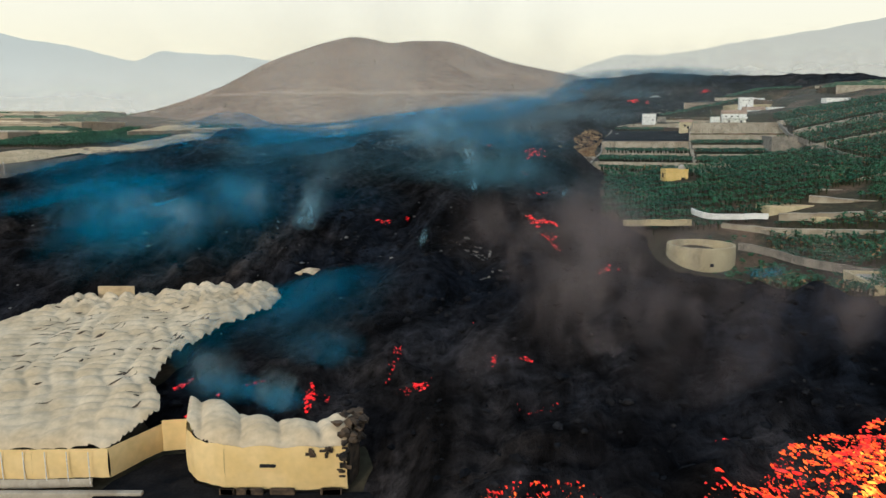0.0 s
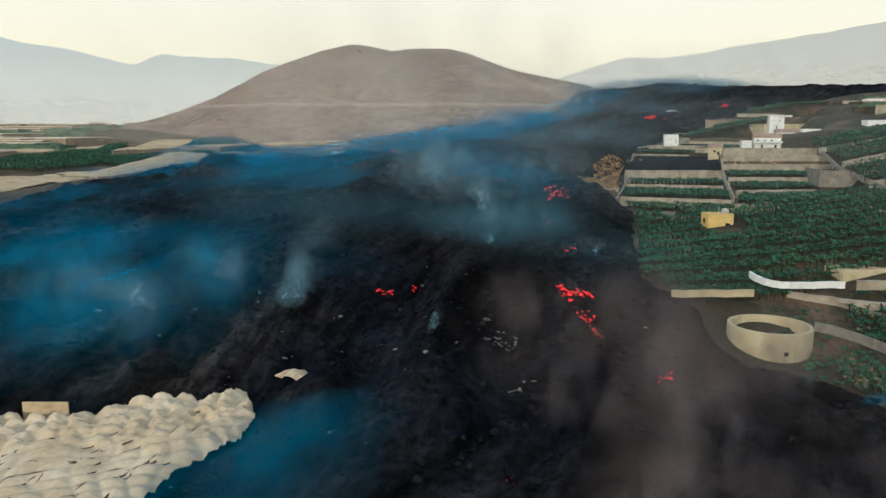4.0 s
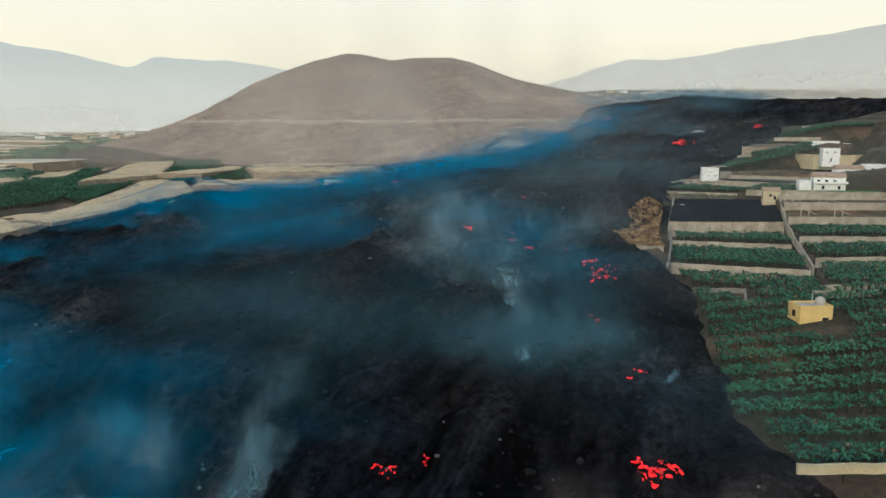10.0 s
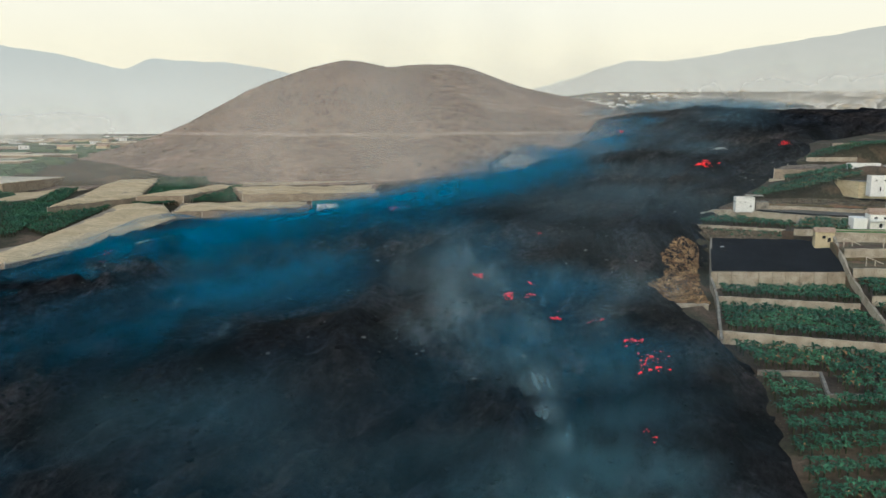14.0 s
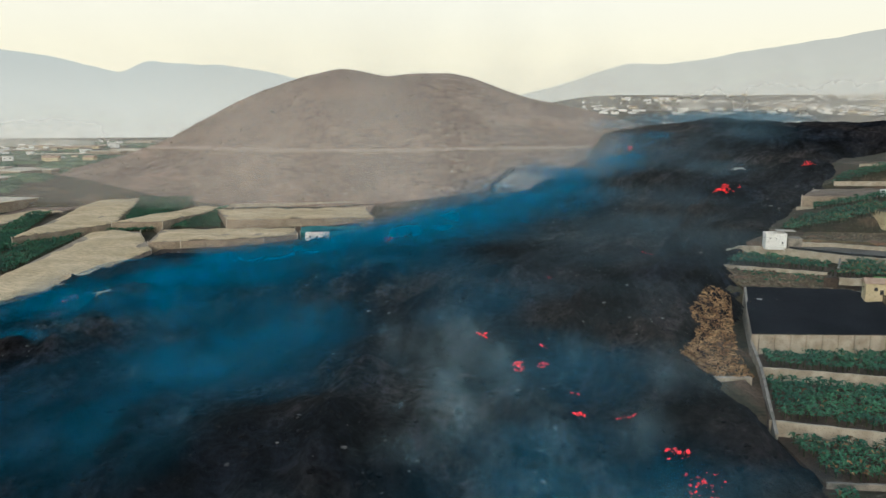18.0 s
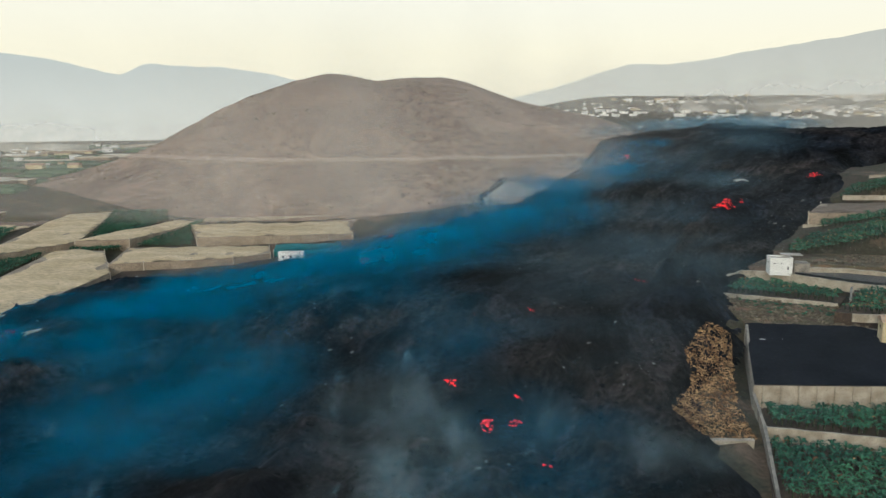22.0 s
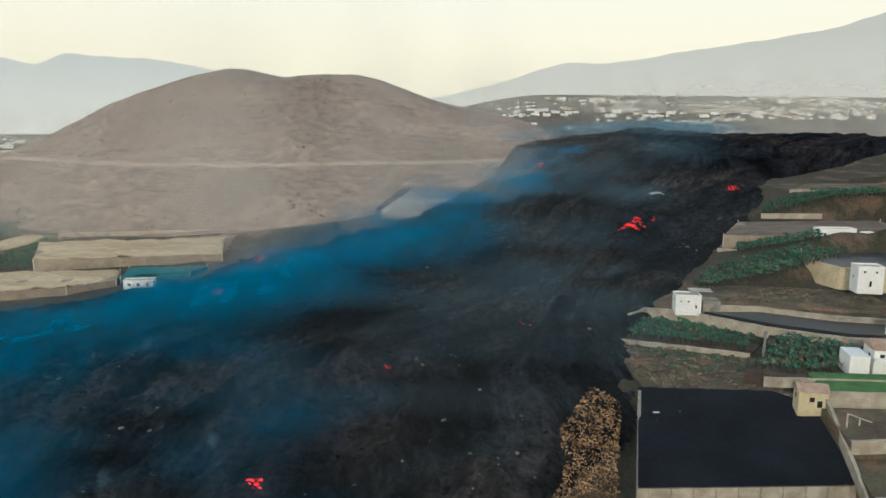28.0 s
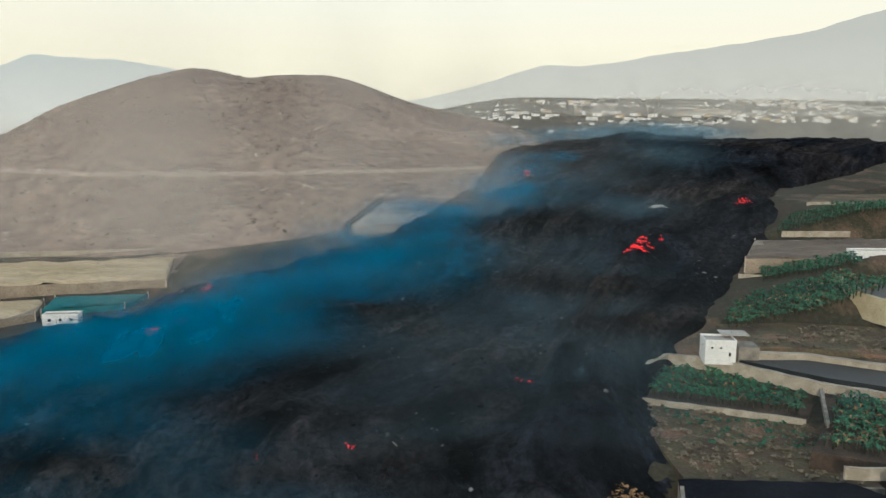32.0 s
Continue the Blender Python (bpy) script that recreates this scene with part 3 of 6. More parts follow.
for x, y, rx, ry, n, big, turn in [
        (27, 209, 3.5, 3, 26, 1.1, 0.3), (31, 212, 2.2, 1.5, 12, 0.9, 0), (29, 196, 2.0, 8, 26, 0.7, 0.15), (-17, 210, 2.5, 1.5, 9, 0.8, 0), (-10, 213, 1.2, 1, 4, 0.7, 0),
        (36, 163, 4, 1.5, 9, 0.7, 0), (6, 132, 1, 1, 4, 0.6, 0), (-38, 122, 0.7, 0.7, 3, 0.6, 0), (31, 241, 1.6, 1.6, 6, 0.7, 0), (35, 246, 1.5, 2, 7, 0.8, 0),
        (30, 271, 1.5, 1.5, 7, 0.8, 0), (36, 296, 5, 5, 16, 0.9, 0.7), (36, 309, 2.0, 4, 12, 0.9, 0.5), (20, 325, 1.5, 2, 9, 1.0, 0), (30, 326, 3, 1.5, 8, 0.7, 0),
        (25, 349, 2.5, 1.0, 8, 0.7, 0), (12, 373, 1.6, 2.6, 12, 1.0, 0), (19, 374, 1.6, 1.6, 7, 0.8, 0), (22, 393, 1.8, 3, 14, 1.2, 0), (3, 401, 1.8, 1.8, 9, 1.0, 0),
        (-148, 399, 2.5, 2, 9, 1.0, 0), (-146, 431, 3, 3, 9, 0.8, 0), (-153, 452, 3, 5, 9, 0.8, 0), (-37, 553, 2.2, 2.2, 10, 1.2, 0), (-31, 567, 3, 3.5, 12, 1.2, 0),
        (-28, 598, 2.0, 2.5, 8, 1.1, 0), (144, 577, 5, 5, 34, 1.4, 0), (151, 590, 4, 9, 20, 1.3, 0.2), (163, 600, 2, 2, 4, 1.1, 0), (141, 766, 3, 3, 9, 1.8, 0),
        (227, 650, 5, 3, 9, 1.7, 0), (77, 478, 4, 1.5, 8, 0.6, 0.5), (12, 452, 1.2, 1.2, 4, 0.7, 0), (32, 453, 1.5, 1.2, 5, 0.7, 0), (-37.5, 105.5, 1.1, 3.6, 34, 0.7, -0.35), (-36, 107, 0.5, 3.0, 14, 0.6, -0.35), (-42.5, 116, 0.9, 3.5, 14, 0.6, -0.2), (-20, 105.5, 0.8, 3.6, 26, 0.6, 0), (-17.8, 107, 0.6, 1.4, 8, 0.5, 0), (-8, 113, 0.7, 6, 18, 0.5, -0.15),
        (-4, 104.5, 2.6, 1.4, 24, 0.6, 0), (13, 108, 1.4, 1.4, 6, 0.5, 0), (8, 110, 0.7, 2, 5, 0.5, 0), (33, 82, 0.8, 0.8, 6, 0.5, 0), (-30, 112, 2.0, 2, 5, 0.4, 0), (12, 95, 3.5, 1, 6, 0.4, 0)]:
    molten(x, y, rx, ry, n, big, M_GLOW, turn)
for x, y, rx, ry, n, big, turn in [(44, 73, 11, 6, 560, 0.42, 0.25), (33, 68, 8, 4, 160, 0.34, 0.2), (58, 69, 9, 6.5, 300, 0.42, 0.1), (6, 68, 10, 2.4, 130, 0.34, 0.08), (22, 64, 12, 3, 110, 0.34, 0)]:
    molten(x, y, rx, ry, n, big, M_FIRE, turn, 1.2, 1.9)
for x, y, rx, ry, n, big in [(44, 69, 6, 3.5, 200, 0.42), (49, 70, 4, 2.5, 100, 0.42), (38, 67.5, 5, 1.6, 30, 0.36), (10, 66.5, 4, 1.2, 8, 0.3)]:
    molten(x, y, rx, ry, n, big, M_CORE, 0.3, 1.4, 1.9)


# ---- collapsed greenhouse beside the flow ----
def in_poly(x, y, poly):
    return inside_distance(np.asarray(x, float), np.asarray(y, float), poly)


def belly(x, y, height, cell, bump):
    """How a cloth roof bellies up and down between its wires."""
    wx, wy = x + 4.5 * vnoise(x / 8, y / 8), y + 4.5 * vnoise(x / 8 + 31, y / 8)
    u, w = (wx * 0.95 + wy * 0.3) / (cell * 1.15), (wy * 0.95 - wx * 0.3) / (cell * 0.85)
    pillow = np.abs(np.sin(u * np.pi)) ** 0.6 * np.abs(np.sin(w * np.pi)) ** 0.6
    return height(x, y) + bump * (pillow - 0.4) * (0.25 + 1.1 * (vnoise(x / 11, y / 11) + 0.5)) + 0.5 * bump * (0.5 - np.abs(fbm(x, y, 5.5, 3))) + 1.4 * fbm(x, y, 15.0, 2) * min(bump, 1)


def tarp_roof(name, poly, height, parent, cell=3.6, bump=1.0, stp=0.4):
    """A cloth roof over a polygon, tucked down at its edge."""
    px, py = [p[0] for p in poly], [p[1] for p in poly]
    ax, ay = np.arange(min(px), max(px) + stp, stp), np.arange(min(py), max(py) + stp, stp)
    x, y = np.meshgrid(ax, ay, indexing="ij")
    d = in_poly(x, y, poly)
    z = belly(x, y, height, cell, bump)
    z = z - 0.8 * np.exp(-np.maximum(d, 0) / 0.7) + 2.6 * (0.3 - np.abs(fbm(x, y, 4.0, 4, 0.6))) * step(138, 152, y)
    f = grid_faces(len(ax), len(ay))
    f = f[(d.ravel()[f] > -0.75 * stp).all(1)]
    qx, qy = snap(x, y, poly)
    x, y = np.where(d < 0, qx, x), np.where(d < 0, qy, y)
    used, inv = np.unique(f, return_inverse=True)
    v = np.stack([x, y, z], -1).reshape(-1, 3)[used]
    return mesh(name, v, inv.reshape(f.shape), M_TARP, parent, "sagging cream cloth roof", smooth=True)


def cloth_wall(name, pts, z_low, z_high, material, parent, label="", lean=0.0):
    """A pleated cloth wall along a line of points."""
    v, f = [], []
    for (ax, ay), (bx, by) in zip(pts, pts[1:]):
        n = max(3, int(math.hypot(bx - ax, by - ay) / 0.6))
        nx, ny = (by - ay), -(bx - ax)
        ln = math.hypot(nx, ny)
        for i in range(n + 1):
            t = i / n
            x, y = ax + (bx - ax) * t, ay + (by - ay) * t
            for k in range(5):
                h = k / 4
                o = 0.05 * math.sin(i * 1.9) * (1 - h * 0.5) + 0.12 * math.sin(i * 0.37 + 1) * (1 - h) + 0.25 * math.sin(h * 3.1) + lean * (1 - h)
                zl, zh = z_low(x, y), z_high(x, y)
                v.append((x + nx / ln * o, y + ny / ln * o, zl + (zh - zl) * h))
        base = len(v) - 5 * (n + 1)
        for i in range(n):
            for k in range(4):
                q = base + i * 5 + k
                f.append((q, q + 5, q + 6, q + 1))
    return mesh(name, v, f, material, parent, label, smooth=True)


GH_A = [(-118, 91.2), (-54, 91.0), (-44.3, 91.4), (-40.2, 99.4), (-41.5, 103), (-45.5, 109), (-46.5, 124), (-43, 139), (-36, 150), (-35.5, 158), (-40, 169), (-46, 164), (-55, 164), (-66, 157), (-78, 157), (-84, 146), (-88, 134), (-112, 124)]
GH_B = [(-36.2, 100.4), (-34.6, 94), (-32.5, 91), (-28, 88.7), (-20, 88.3), (-12.3, 88.5), (-11.4, 92), (-12.4, 97.5), (-15.5, 95.2), (-19.5, 94.4), (-26.5, 95.4), (-31, 99)]


def roof_a(x, y):
    return 3.3 + 3.0 * (1 - np.exp(-np.maximum(y - 91 - 0.35 * np.maximum(x + 46, 0), 0) / 7.0)) + 0.027 * (y - 91) - 0.010 * (x + 50)


def roof_b(x, y):
    return 4.7 + 0.16 * (y - 88.5) + 1.1 * np.abs(np.sin((x + 36 + 0.3 * (y - 88)) / 5.2 * np.pi)) ** 0.6 * step(88.3, 91.5, y)


greenhouse = thing("greenhouse", 0, 0, 0, 0, "cream cloth greenhouse half buried by the lava, roof sagging", "greenhouse")
tarp_roof("roof", GH_A, roof_a, greenhouse)
cloth_wall("front_wall", [(-118, 91.1), (-54, 90.9), (-44.2, 91.3), (-40.1, 99.4)], lambda x, y: -1.0, lambda x, y: 3.1, M_SIDE, greenhouse, "cloth wall with warm low sunlight in its colour")
cloth_wall("link_wall", [(-40.1, 99.4), (-36.1, 100.2)], lambda x, y: -1.0, lambda x, y: 3.6, M_SIDE, greenhouse)
cloth_wall("skirt", [(-118, 90.7), (-54, 90.5), (-46.2, 90.8)], lambda x, y: -2.0, lambda x, y: -0.9, M_WALL, greenhouse, "low pale plinth under the cloth", 0.3)
for i in range(24):
    x = -112 + i * 2.85
    part("post", boxed(x - 0.05, x + 0.05, 90.45, 90.55, -1.6, 2.9), M_METAL, greenhouse)
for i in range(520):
    # shade in the roof's folds, drawn as dark crescents on the cloth
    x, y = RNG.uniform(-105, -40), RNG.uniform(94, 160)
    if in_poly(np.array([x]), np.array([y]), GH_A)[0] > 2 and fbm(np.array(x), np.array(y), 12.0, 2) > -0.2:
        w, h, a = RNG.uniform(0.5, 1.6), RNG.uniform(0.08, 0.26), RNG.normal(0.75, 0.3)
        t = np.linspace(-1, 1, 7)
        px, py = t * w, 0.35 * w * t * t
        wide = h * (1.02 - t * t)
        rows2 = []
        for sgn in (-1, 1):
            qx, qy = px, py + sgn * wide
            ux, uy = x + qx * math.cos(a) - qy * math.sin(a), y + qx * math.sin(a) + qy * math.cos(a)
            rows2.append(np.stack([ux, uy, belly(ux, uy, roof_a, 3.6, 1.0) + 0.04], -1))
        mesh("tear", np.stack(rows2, 1).reshape(-1, 3), grid_faces(7, 2), M_BURNT_AND_SHADE, greenhouse)

annexe = thing("greenhouse", 0, 0, 0, 0, "cream greenhouse end with scalloped roof and charred torn edge", "greenhouse")
tarp_roof("roof", GH_B, roof_b, annexe, 2.6, 0.5, 0.3)
cloth_wall("front_wall", [(-34.6, 94), (-32.5, 91), (-28, 88.7), (-20, 88.3), (-12.3, 88.5)], lambda x, y: -1.2, lambda x, y: 4.4 + 0.35 * abs(math.sin((x + 36) / 5.2 * math.pi)), M_SIDE, annexe, "cloth wall with warm low sunlight in its colour")
cloth_wall("side_wall", [(-36.1, 100.3), (-34.6, 94)], lambda x, y: -1.0, lambda x, y: 5.4, M_SIDE, annexe)
cloth_wall("burnt_edge", [(-12.2, 88.5), (-11.3, 92), (-12.3, 97.5)], lambda x, y: -0.8, lambda x, y: 5.8, M_BURNT_AND_SHADE, annexe, "charred cloth edge")
part("window_slot", boxed(-23.4, -21.4, 87.95, 88.25, 2.0, 2.35), M_DARK, annexe)
for i in range(26):
    x, w = -12.0 - 5.5 * RNG.random() ** 1.6, RNG.uniform(0.12, 0.45)
    z = 4.8 - 1.0 * RNG.random() if i % 3 else RNG.uniform(-0.8, 3.5)
    if i % 3 == 0:
        x = RNG.uniform(-13.2, -12.0)
    part("scorch_hole", boxed(x - w, x + w, 88.0, 88.25, z - RNG.uniform(0.2, 0.7), z, 0.06), M_BURNT_AND_SHADE, annexe)
for i in range(9):
    x, w = RNG.uniform(-33, -13), RNG.uniform(0.5, 1.4)
    part("scorched_hem", boxed(x - w, x + w, 87.6, 88.1, -1.6, -0.75, 0.08), M_BURNT_AND_SHADE, annexe)
# heaped charred scraps at the corner
bx, by = RNG.normal(-12.2, 0.9, 60), RNG.normal(92.5, 2.4, 60)
tagged(mesh("char_crust", *rubble(np.stack([bx, by, RNG.uniform(3.5, 7.0, 60)], -1), RNG.uniform(0.25, 0.8, 60), 0.8, 0.5), M_BURNT_AND_SHADE, annexe), "charred and ashen cloth scraps", kind="stuff")
PADS.append(([(-60, 76), (-8, 76), (-9, 88.4), (-28, 88.6), (-33, 91), (-36, 100), (-40, 99.3), (-44, 91.2), (-60, 91)], -1.7))
yard = thing("yard", 0, 0, 0, 0, "dark ash-covered yard before the greenhouse", "yard", kind="structure")
part("ground", prism([(-46, 78), (-7, 78), (-9, 88.4), (-28, 88.6), (-33, 91), (-36, 100), (-40, 99.3), (-44, 91.2)], -3.5, -1.6), M_ROCK, yard)
kerb = tagged(new("kerb"), "pale concrete edge before the greenhouse", "kerb")
part("kerb_stone", boxed(-58, -38.5, 87.4, 88.3, -2.4, -1.2, 0.1), M_WALL, kerb)


def sheet_scrap(x, y, w, h, label, material=M_TARP, turn=0.0):
    n = 21
    u, v = np.meshgrid(np.linspace(-1, 1, n), np.linspace(-1, 1, n), indexing="ij")
    px, py = u * w, v * h
    c, s = math.cos(turn), math.sin(turn)
    qx, qy = x + px * c - py * s, y + px * s + py * c
    z = lava_z(np.array([float(x)]), np.array([float(y)]))[0] + 0.9 + 1.1 * (0.5 - np.abs(fbm(qx, qy, 2.4, 3))) * (1 - 0.5 * (u * u + v * v)) - 0.8 * (u * u + v * v)
    edge = 1 - 0.35 * vnoise(u * 3 + x, v * 3) * (np.abs(u) + np.abs(v))
    qx, qy = x + (qx - x) * edge, y + (qy - y) * edge
    return tagged(mesh("cloth_scrap", np.stack([qx, qy, z], -1).reshape(-1, 3), grid_faces(n, n), material, smooth=True), label, "cloth scrap")


sheet_scrap(-31, 171, 3.0, 2.0, "crumpled cream cloth scrap lying on the lava", M_SCRAP, -0.5)
sheet_scrap(-125, 424, 4.5, 2.6, "pale patch of cloth on the lava crest", M_SCRAP, 0.3)


def debris_pile(x, y, rx, ry, count, label):
    """Broken pale slabs lying about on the flow."""
    ob = thing("debris_pile", x, y, lava_top(x, y), 0, label, "debris", "debris on the lava")
    for k in range(count):
        a, r = RNG.random() * 6.283, RNG.random() ** 0.6
        px, py, w, d = rx * r * math.cos(a), ry * r * math.sin(a), RNG.uniform(0.12, 0.45) * (2.2 if k == 0 else 1), RNG.uniform(0.1, 0.28)
        bm = boxed(-w, w, -d, d, -0.1, 0.12, 0.03)
        bm.transform(pose(px, py, lava_top(x + px, y + py) - ob.location.z + 0.25, RNG.uniform(-35, 35), RNG.uniform(-35, 35), RNG.uniform(0, 180)))
        part("slab", bm, M_ASH if k else M_BLOCK, ob)
    return ob


debris_pile(8, 188, 5, 4.0, 30, "scattered broken pale slabs on the lava")
debris_pile(11, 160, 4, 1.6, 9, "scattered broken pale slabs on the lava")
debris_pile(-68, 402, 10, 16, 10, "pale fragments strewn along the lava crest")
debris_pile(46, 455, 9, 12, 10, "pale fragments on the lava beside a channel")
sheet_scrap(188, 664, 4.5, 2.0, "pale roof still standing in the lava", M_FLAT, 0.2)
sheet_scrap(176, 648, 3.5, 1.8, "pale roof still standing in the lava", M_FLAT, 0.4)
panel = thing("wall_panel", -72, 158.5, 0, 0, "grey torn greenhouse end panel", "panel")
part("sheet", boxed(-4, 4, -0.15, 0.15, 3, 10.2, 0.05), M_NET, panel)


# ---- walls, terraces and fields ----
def wall(pts, z_top, height, material=M_WALL, label="pale stone retaining wall", thick=0.5):
    """A garden wall along a line of points, with a coping."""
    top = z_top if isinstance(z_top, (list, tuple)) else [z_top] * len(pts)
    ob = thing("retaining_wall", 0, 0, 0, 0, label, "wall", "terrace walls")
    for k in range(len(pts) - 1):
        (ax, ay), (bx, by) = pts[k], pts[k + 1]
        ln = math.hypot(bx - ax, by - ay)
        nx, ny = -(by - ay) / ln * thick / 2, (bx - ax) / ln * thick / 2
        for nm, lo, hi, wide in (("wall_face", -height, -0.18, 1.0), ("coping", -0.18, 0.05, 1.5)):
            n = max(2, int(ln / 3))
            bm = bmesh.new()
            ring = []
            for i in range(n + 1):
                t = i / n
                x, y, z = ax + (bx - ax) * t, ay + (by - ay) * t, top[k] + (top[k + 1] - top[k]) * t + 0.10 * math.sin(i * 2.3 + ax)
                ring.append([bm.verts.new(q) for q in ((x + nx * wide, y + ny * wide, z + lo), (x - nx * wide, y - ny * wide, z + lo), (x - nx * wide, y - ny * wide, z + hi), (x + nx * wide, y + ny * wide, z + hi))])
            for p, q in zip(ring, ring[1:]):
                for j in range(4):
                    bm.faces.new((p[j], p[(j + 1) % 4], q[(j + 1) % 4], q[j]))
            bm.faces.new(ring[0])
            bm.faces.new(ring[-1][::-1])
            bmesh.ops.recalc_face_normals(bm, faces=bm.faces)
            part(nm, bm, material, ob)
    return ob


def terrace(poly, z, material=M_SOIL, depth=9.0, label="level earth terrace behind a stone wall"):
    PADS.append((poly, z))
    return tagged(part("terrace", prism(poly, z - depth, z), material), label, "terrace", kind="structure")


LEAF_U = np.array([0.0, 0.35, 0.7, 1.0])


def bananas(name, poly, z, spacing=1.9, rows=(0, 2.0, 4.0), period=6.3, tall=3.1, leaves=9, turn=0.0, dry=0.0, thin=0.0, label="dense rows of green banana plants"):
    """Banana plants in rows over a polygon: arched leaves round short stems."""
    px, py = np.array([p[0] for p in poly]), np.array([p[1] for p in poly])
    cx, cy, span = px.mean(), py.mean(), max(np.ptp(px), np.ptp(py))
    u = np.arange(-span, span, spacing)
    w = np.concatenate([np.arange(-span, span, period) + r for r in rows])
    u, w = [q.ravel() for q in np.meshgrid(u, w)]
    u, w = u + RNG.normal(0, 0.35, len(u)), w + RNG.normal(0, 0.25, len(w))
    c, s = math.cos(turn), math.sin(turn)
    x, y = cx + u * c - w * s, cy + u * s + w * c
    ok = (in_poly(x, y, poly) > 0.6) & (RNG.random(len(x)) > thin)
    ok &= (inside_distance(x, y, LAVA) < -1.5) & (np.hypot(x - 88, (y - 274.5) * 0.7) > 7)
    x, y = x[ok], y[ok]
    n = len(x)
    if not n:
        return
    base = z(x, y) if callable(z) else np.full(n, float(z))
    size = tall * RNG.uniform(0.75, 1.15, n)
    ang = (np.arange(leaves)[None] * 2.4 + RNG.random((n, 1)) * 6.28 + RNG.normal(0, 0.3, (n, leaves)))
    reach = size[:, None] * RNG.uniform(0.42, 0.64, (n, leaves))
    lift = size[:, None] * RNG.uniform(0.12, 0.5, (n, leaves))
    t = LEAF_U[None, None]
    rad = reach[..., None] * t
    hz = base[:, None, None] + size[:, None, None] * 0.55 + lift[..., None] * (t * 2.6 - 2.3 * t * t)
    half = (size[:, None, None] * 0.078) * np.array([0.35, 1.0, 0.95, 0.12])[None, None]
    ca, sa = np.cos(ang)[..., None], np.sin(ang)[..., None]
    vx, vy = x[:, None, None] + rad * ca, y[:, None, None] + rad * sa
    lft = np.stack([vx - half * sa, vy + half * ca, hz + 0.25 * half], -1)
    rgt = np.stack([vx + half * sa, vy - half * ca, hz - 0.25 * half], -1)
    v = np.stack([lft, rgt], -2).reshape(-1, 3)
    k = n * leaves
    q = np.array([[0, 1, 3, 2], [2, 3, 5, 4], [4, 5, 7, 6]])
    f = (q[None] + (np.arange(k) * 8)[:, None, None]).reshape(-1, 4)
    crown = tagged(new(name), label, "banana plants", "banana fields", "stuff")
    sel = np.repeat(RNG.random(k) < dry, 3)
    mesh("leaves", v, f[~sel], M_LEAF, crown)
    if dry:
        mesh("dry_leaves", v, f[sel], M_DRYLEAF, crown, "withered yellow-brown leaves")
    sv = np.array([(a * 0.13, b * 0.13, h) for h in (0, 1) for a, b in ((1, 1), (-1, 1), (-1, -1), (1, -1))])
    stem = sv[None] * np.stack([np.ones(n), np.ones(n), size * 0.62], -1)[:, None] + np.stack([x, y, base - 0.1], -1)[:, None]
    sf = np.array([[0, 1, 5, 4], [1, 2, 6, 5], [2, 3, 7, 6], [3, 0, 4, 7]])
    mesh("stems", stem.reshape(-1, 3), (sf[None] + (np.arange(n) * 8)[:, None, None]).reshape(-1, 4), M_STEM, crown)


# the long sloping field with the yellow house
BIG = [(48, 213), (74, 213), (98, 219), (132, 236), (150, 262), (150, 300), (97, 300), (92, 297), (78, 297), (71, 312), (56, 300), (48, 262), (43, 240)]
bananas("banana_field", BIG, lambda x, y: ground_z(x, y), rows=(0, 1.8, 3.6), period=8.2, tall=2.9, turn=-0.08, dry=0.02)
wall([(52, 211), (72, 211.5)], 18.2, 1.7, M_CREAM, "cream wall below the banana field")
wall([(96, 296), (150, 304)], 28.8, 2.2)


def slope_wall(pts, lift=0.9, height=2.4, material=M_WALL, label="pale stone wall along a field"):
    """A wall that follows the slope."""
    fine = []
    for (ax, ay), (bx, by) in zip(pts, pts[1:]):
        n = max(2, int(math.hypot(bx - ax, by - ay) / 8))
        fine += [(ax + (bx - ax) * k / n, ay + (by - ay) * k / n) for k in range(n)]
    fine.append(pts[-1])
    return wall(fine, [g1(x, y) + lift for x, y in fine], height, material, label)


for poly, leaves in [([(134, 238), (205, 250), (212, 300), (152, 301), (152, 262)], 6), ([(152, 306), (214, 306), (222, 340), (156, 334)], 6), ([(162, 344), (232, 346), (240, 378), (170, 376)], 5), ([(172, 384), (250, 384), (258, 412), (196, 414), (176, 404)], 5),
                     ([(122, 205), (200, 212), (205, 244), (134, 232)], 6), ([(118, 150), (190, 165), (196, 205), (124, 198)], 6)]:
    bananas("banana_field", poly, lambda x, y: ground_z(x, y), leaves=leaves, dry=0.08, thin=0.05)
    slope_wall([poly[0], poly[1]])
slope_wall([(152, 262), (153, 302), (158, 340), (170, 378)], 0.8, 2, M_BLOCK, "grey boundary wall climbing the slope")
# terraces in front of the shaded shed
terrace([(69, 315), (84, 313), (79, 298), (110, 296), (113, 327), (69, 339)], 25.2)
bananas("banana_field", [(70, 316), (85, 314), (82, 299), (110, 297), (112, 325), (70, 337)], 25.2, turn=-0.15, thin=0.12, dry=0.1)
wall([(69, 314.5), (84, 313), (78, 297.5), (92, 297)], 25.7, 3.5, M_BLOCK, "grey block terrace wall")
terrace([(68, 339.5), (110, 325.5), (122, 357), (79, 369.5)], 28.3)
bananas("banana_field", [(70, 340), (110, 327), (120, 357), (79, 368)], 28.3, turn=-0.28, dry=0.03)
wall([(68, 339.5), (110, 325.5)], 28.9, 4.0)
terrace([(79, 370), (122, 358), (127, 381), (82, 384)], 31.2)
bananas("banana_field", [(80, 371), (121, 360), (126, 379), (83, 381)], 31.2, turn=-0.28, dry=0.03)
wall([(79, 370), (119, 358.5)], 31.8, 3.6)
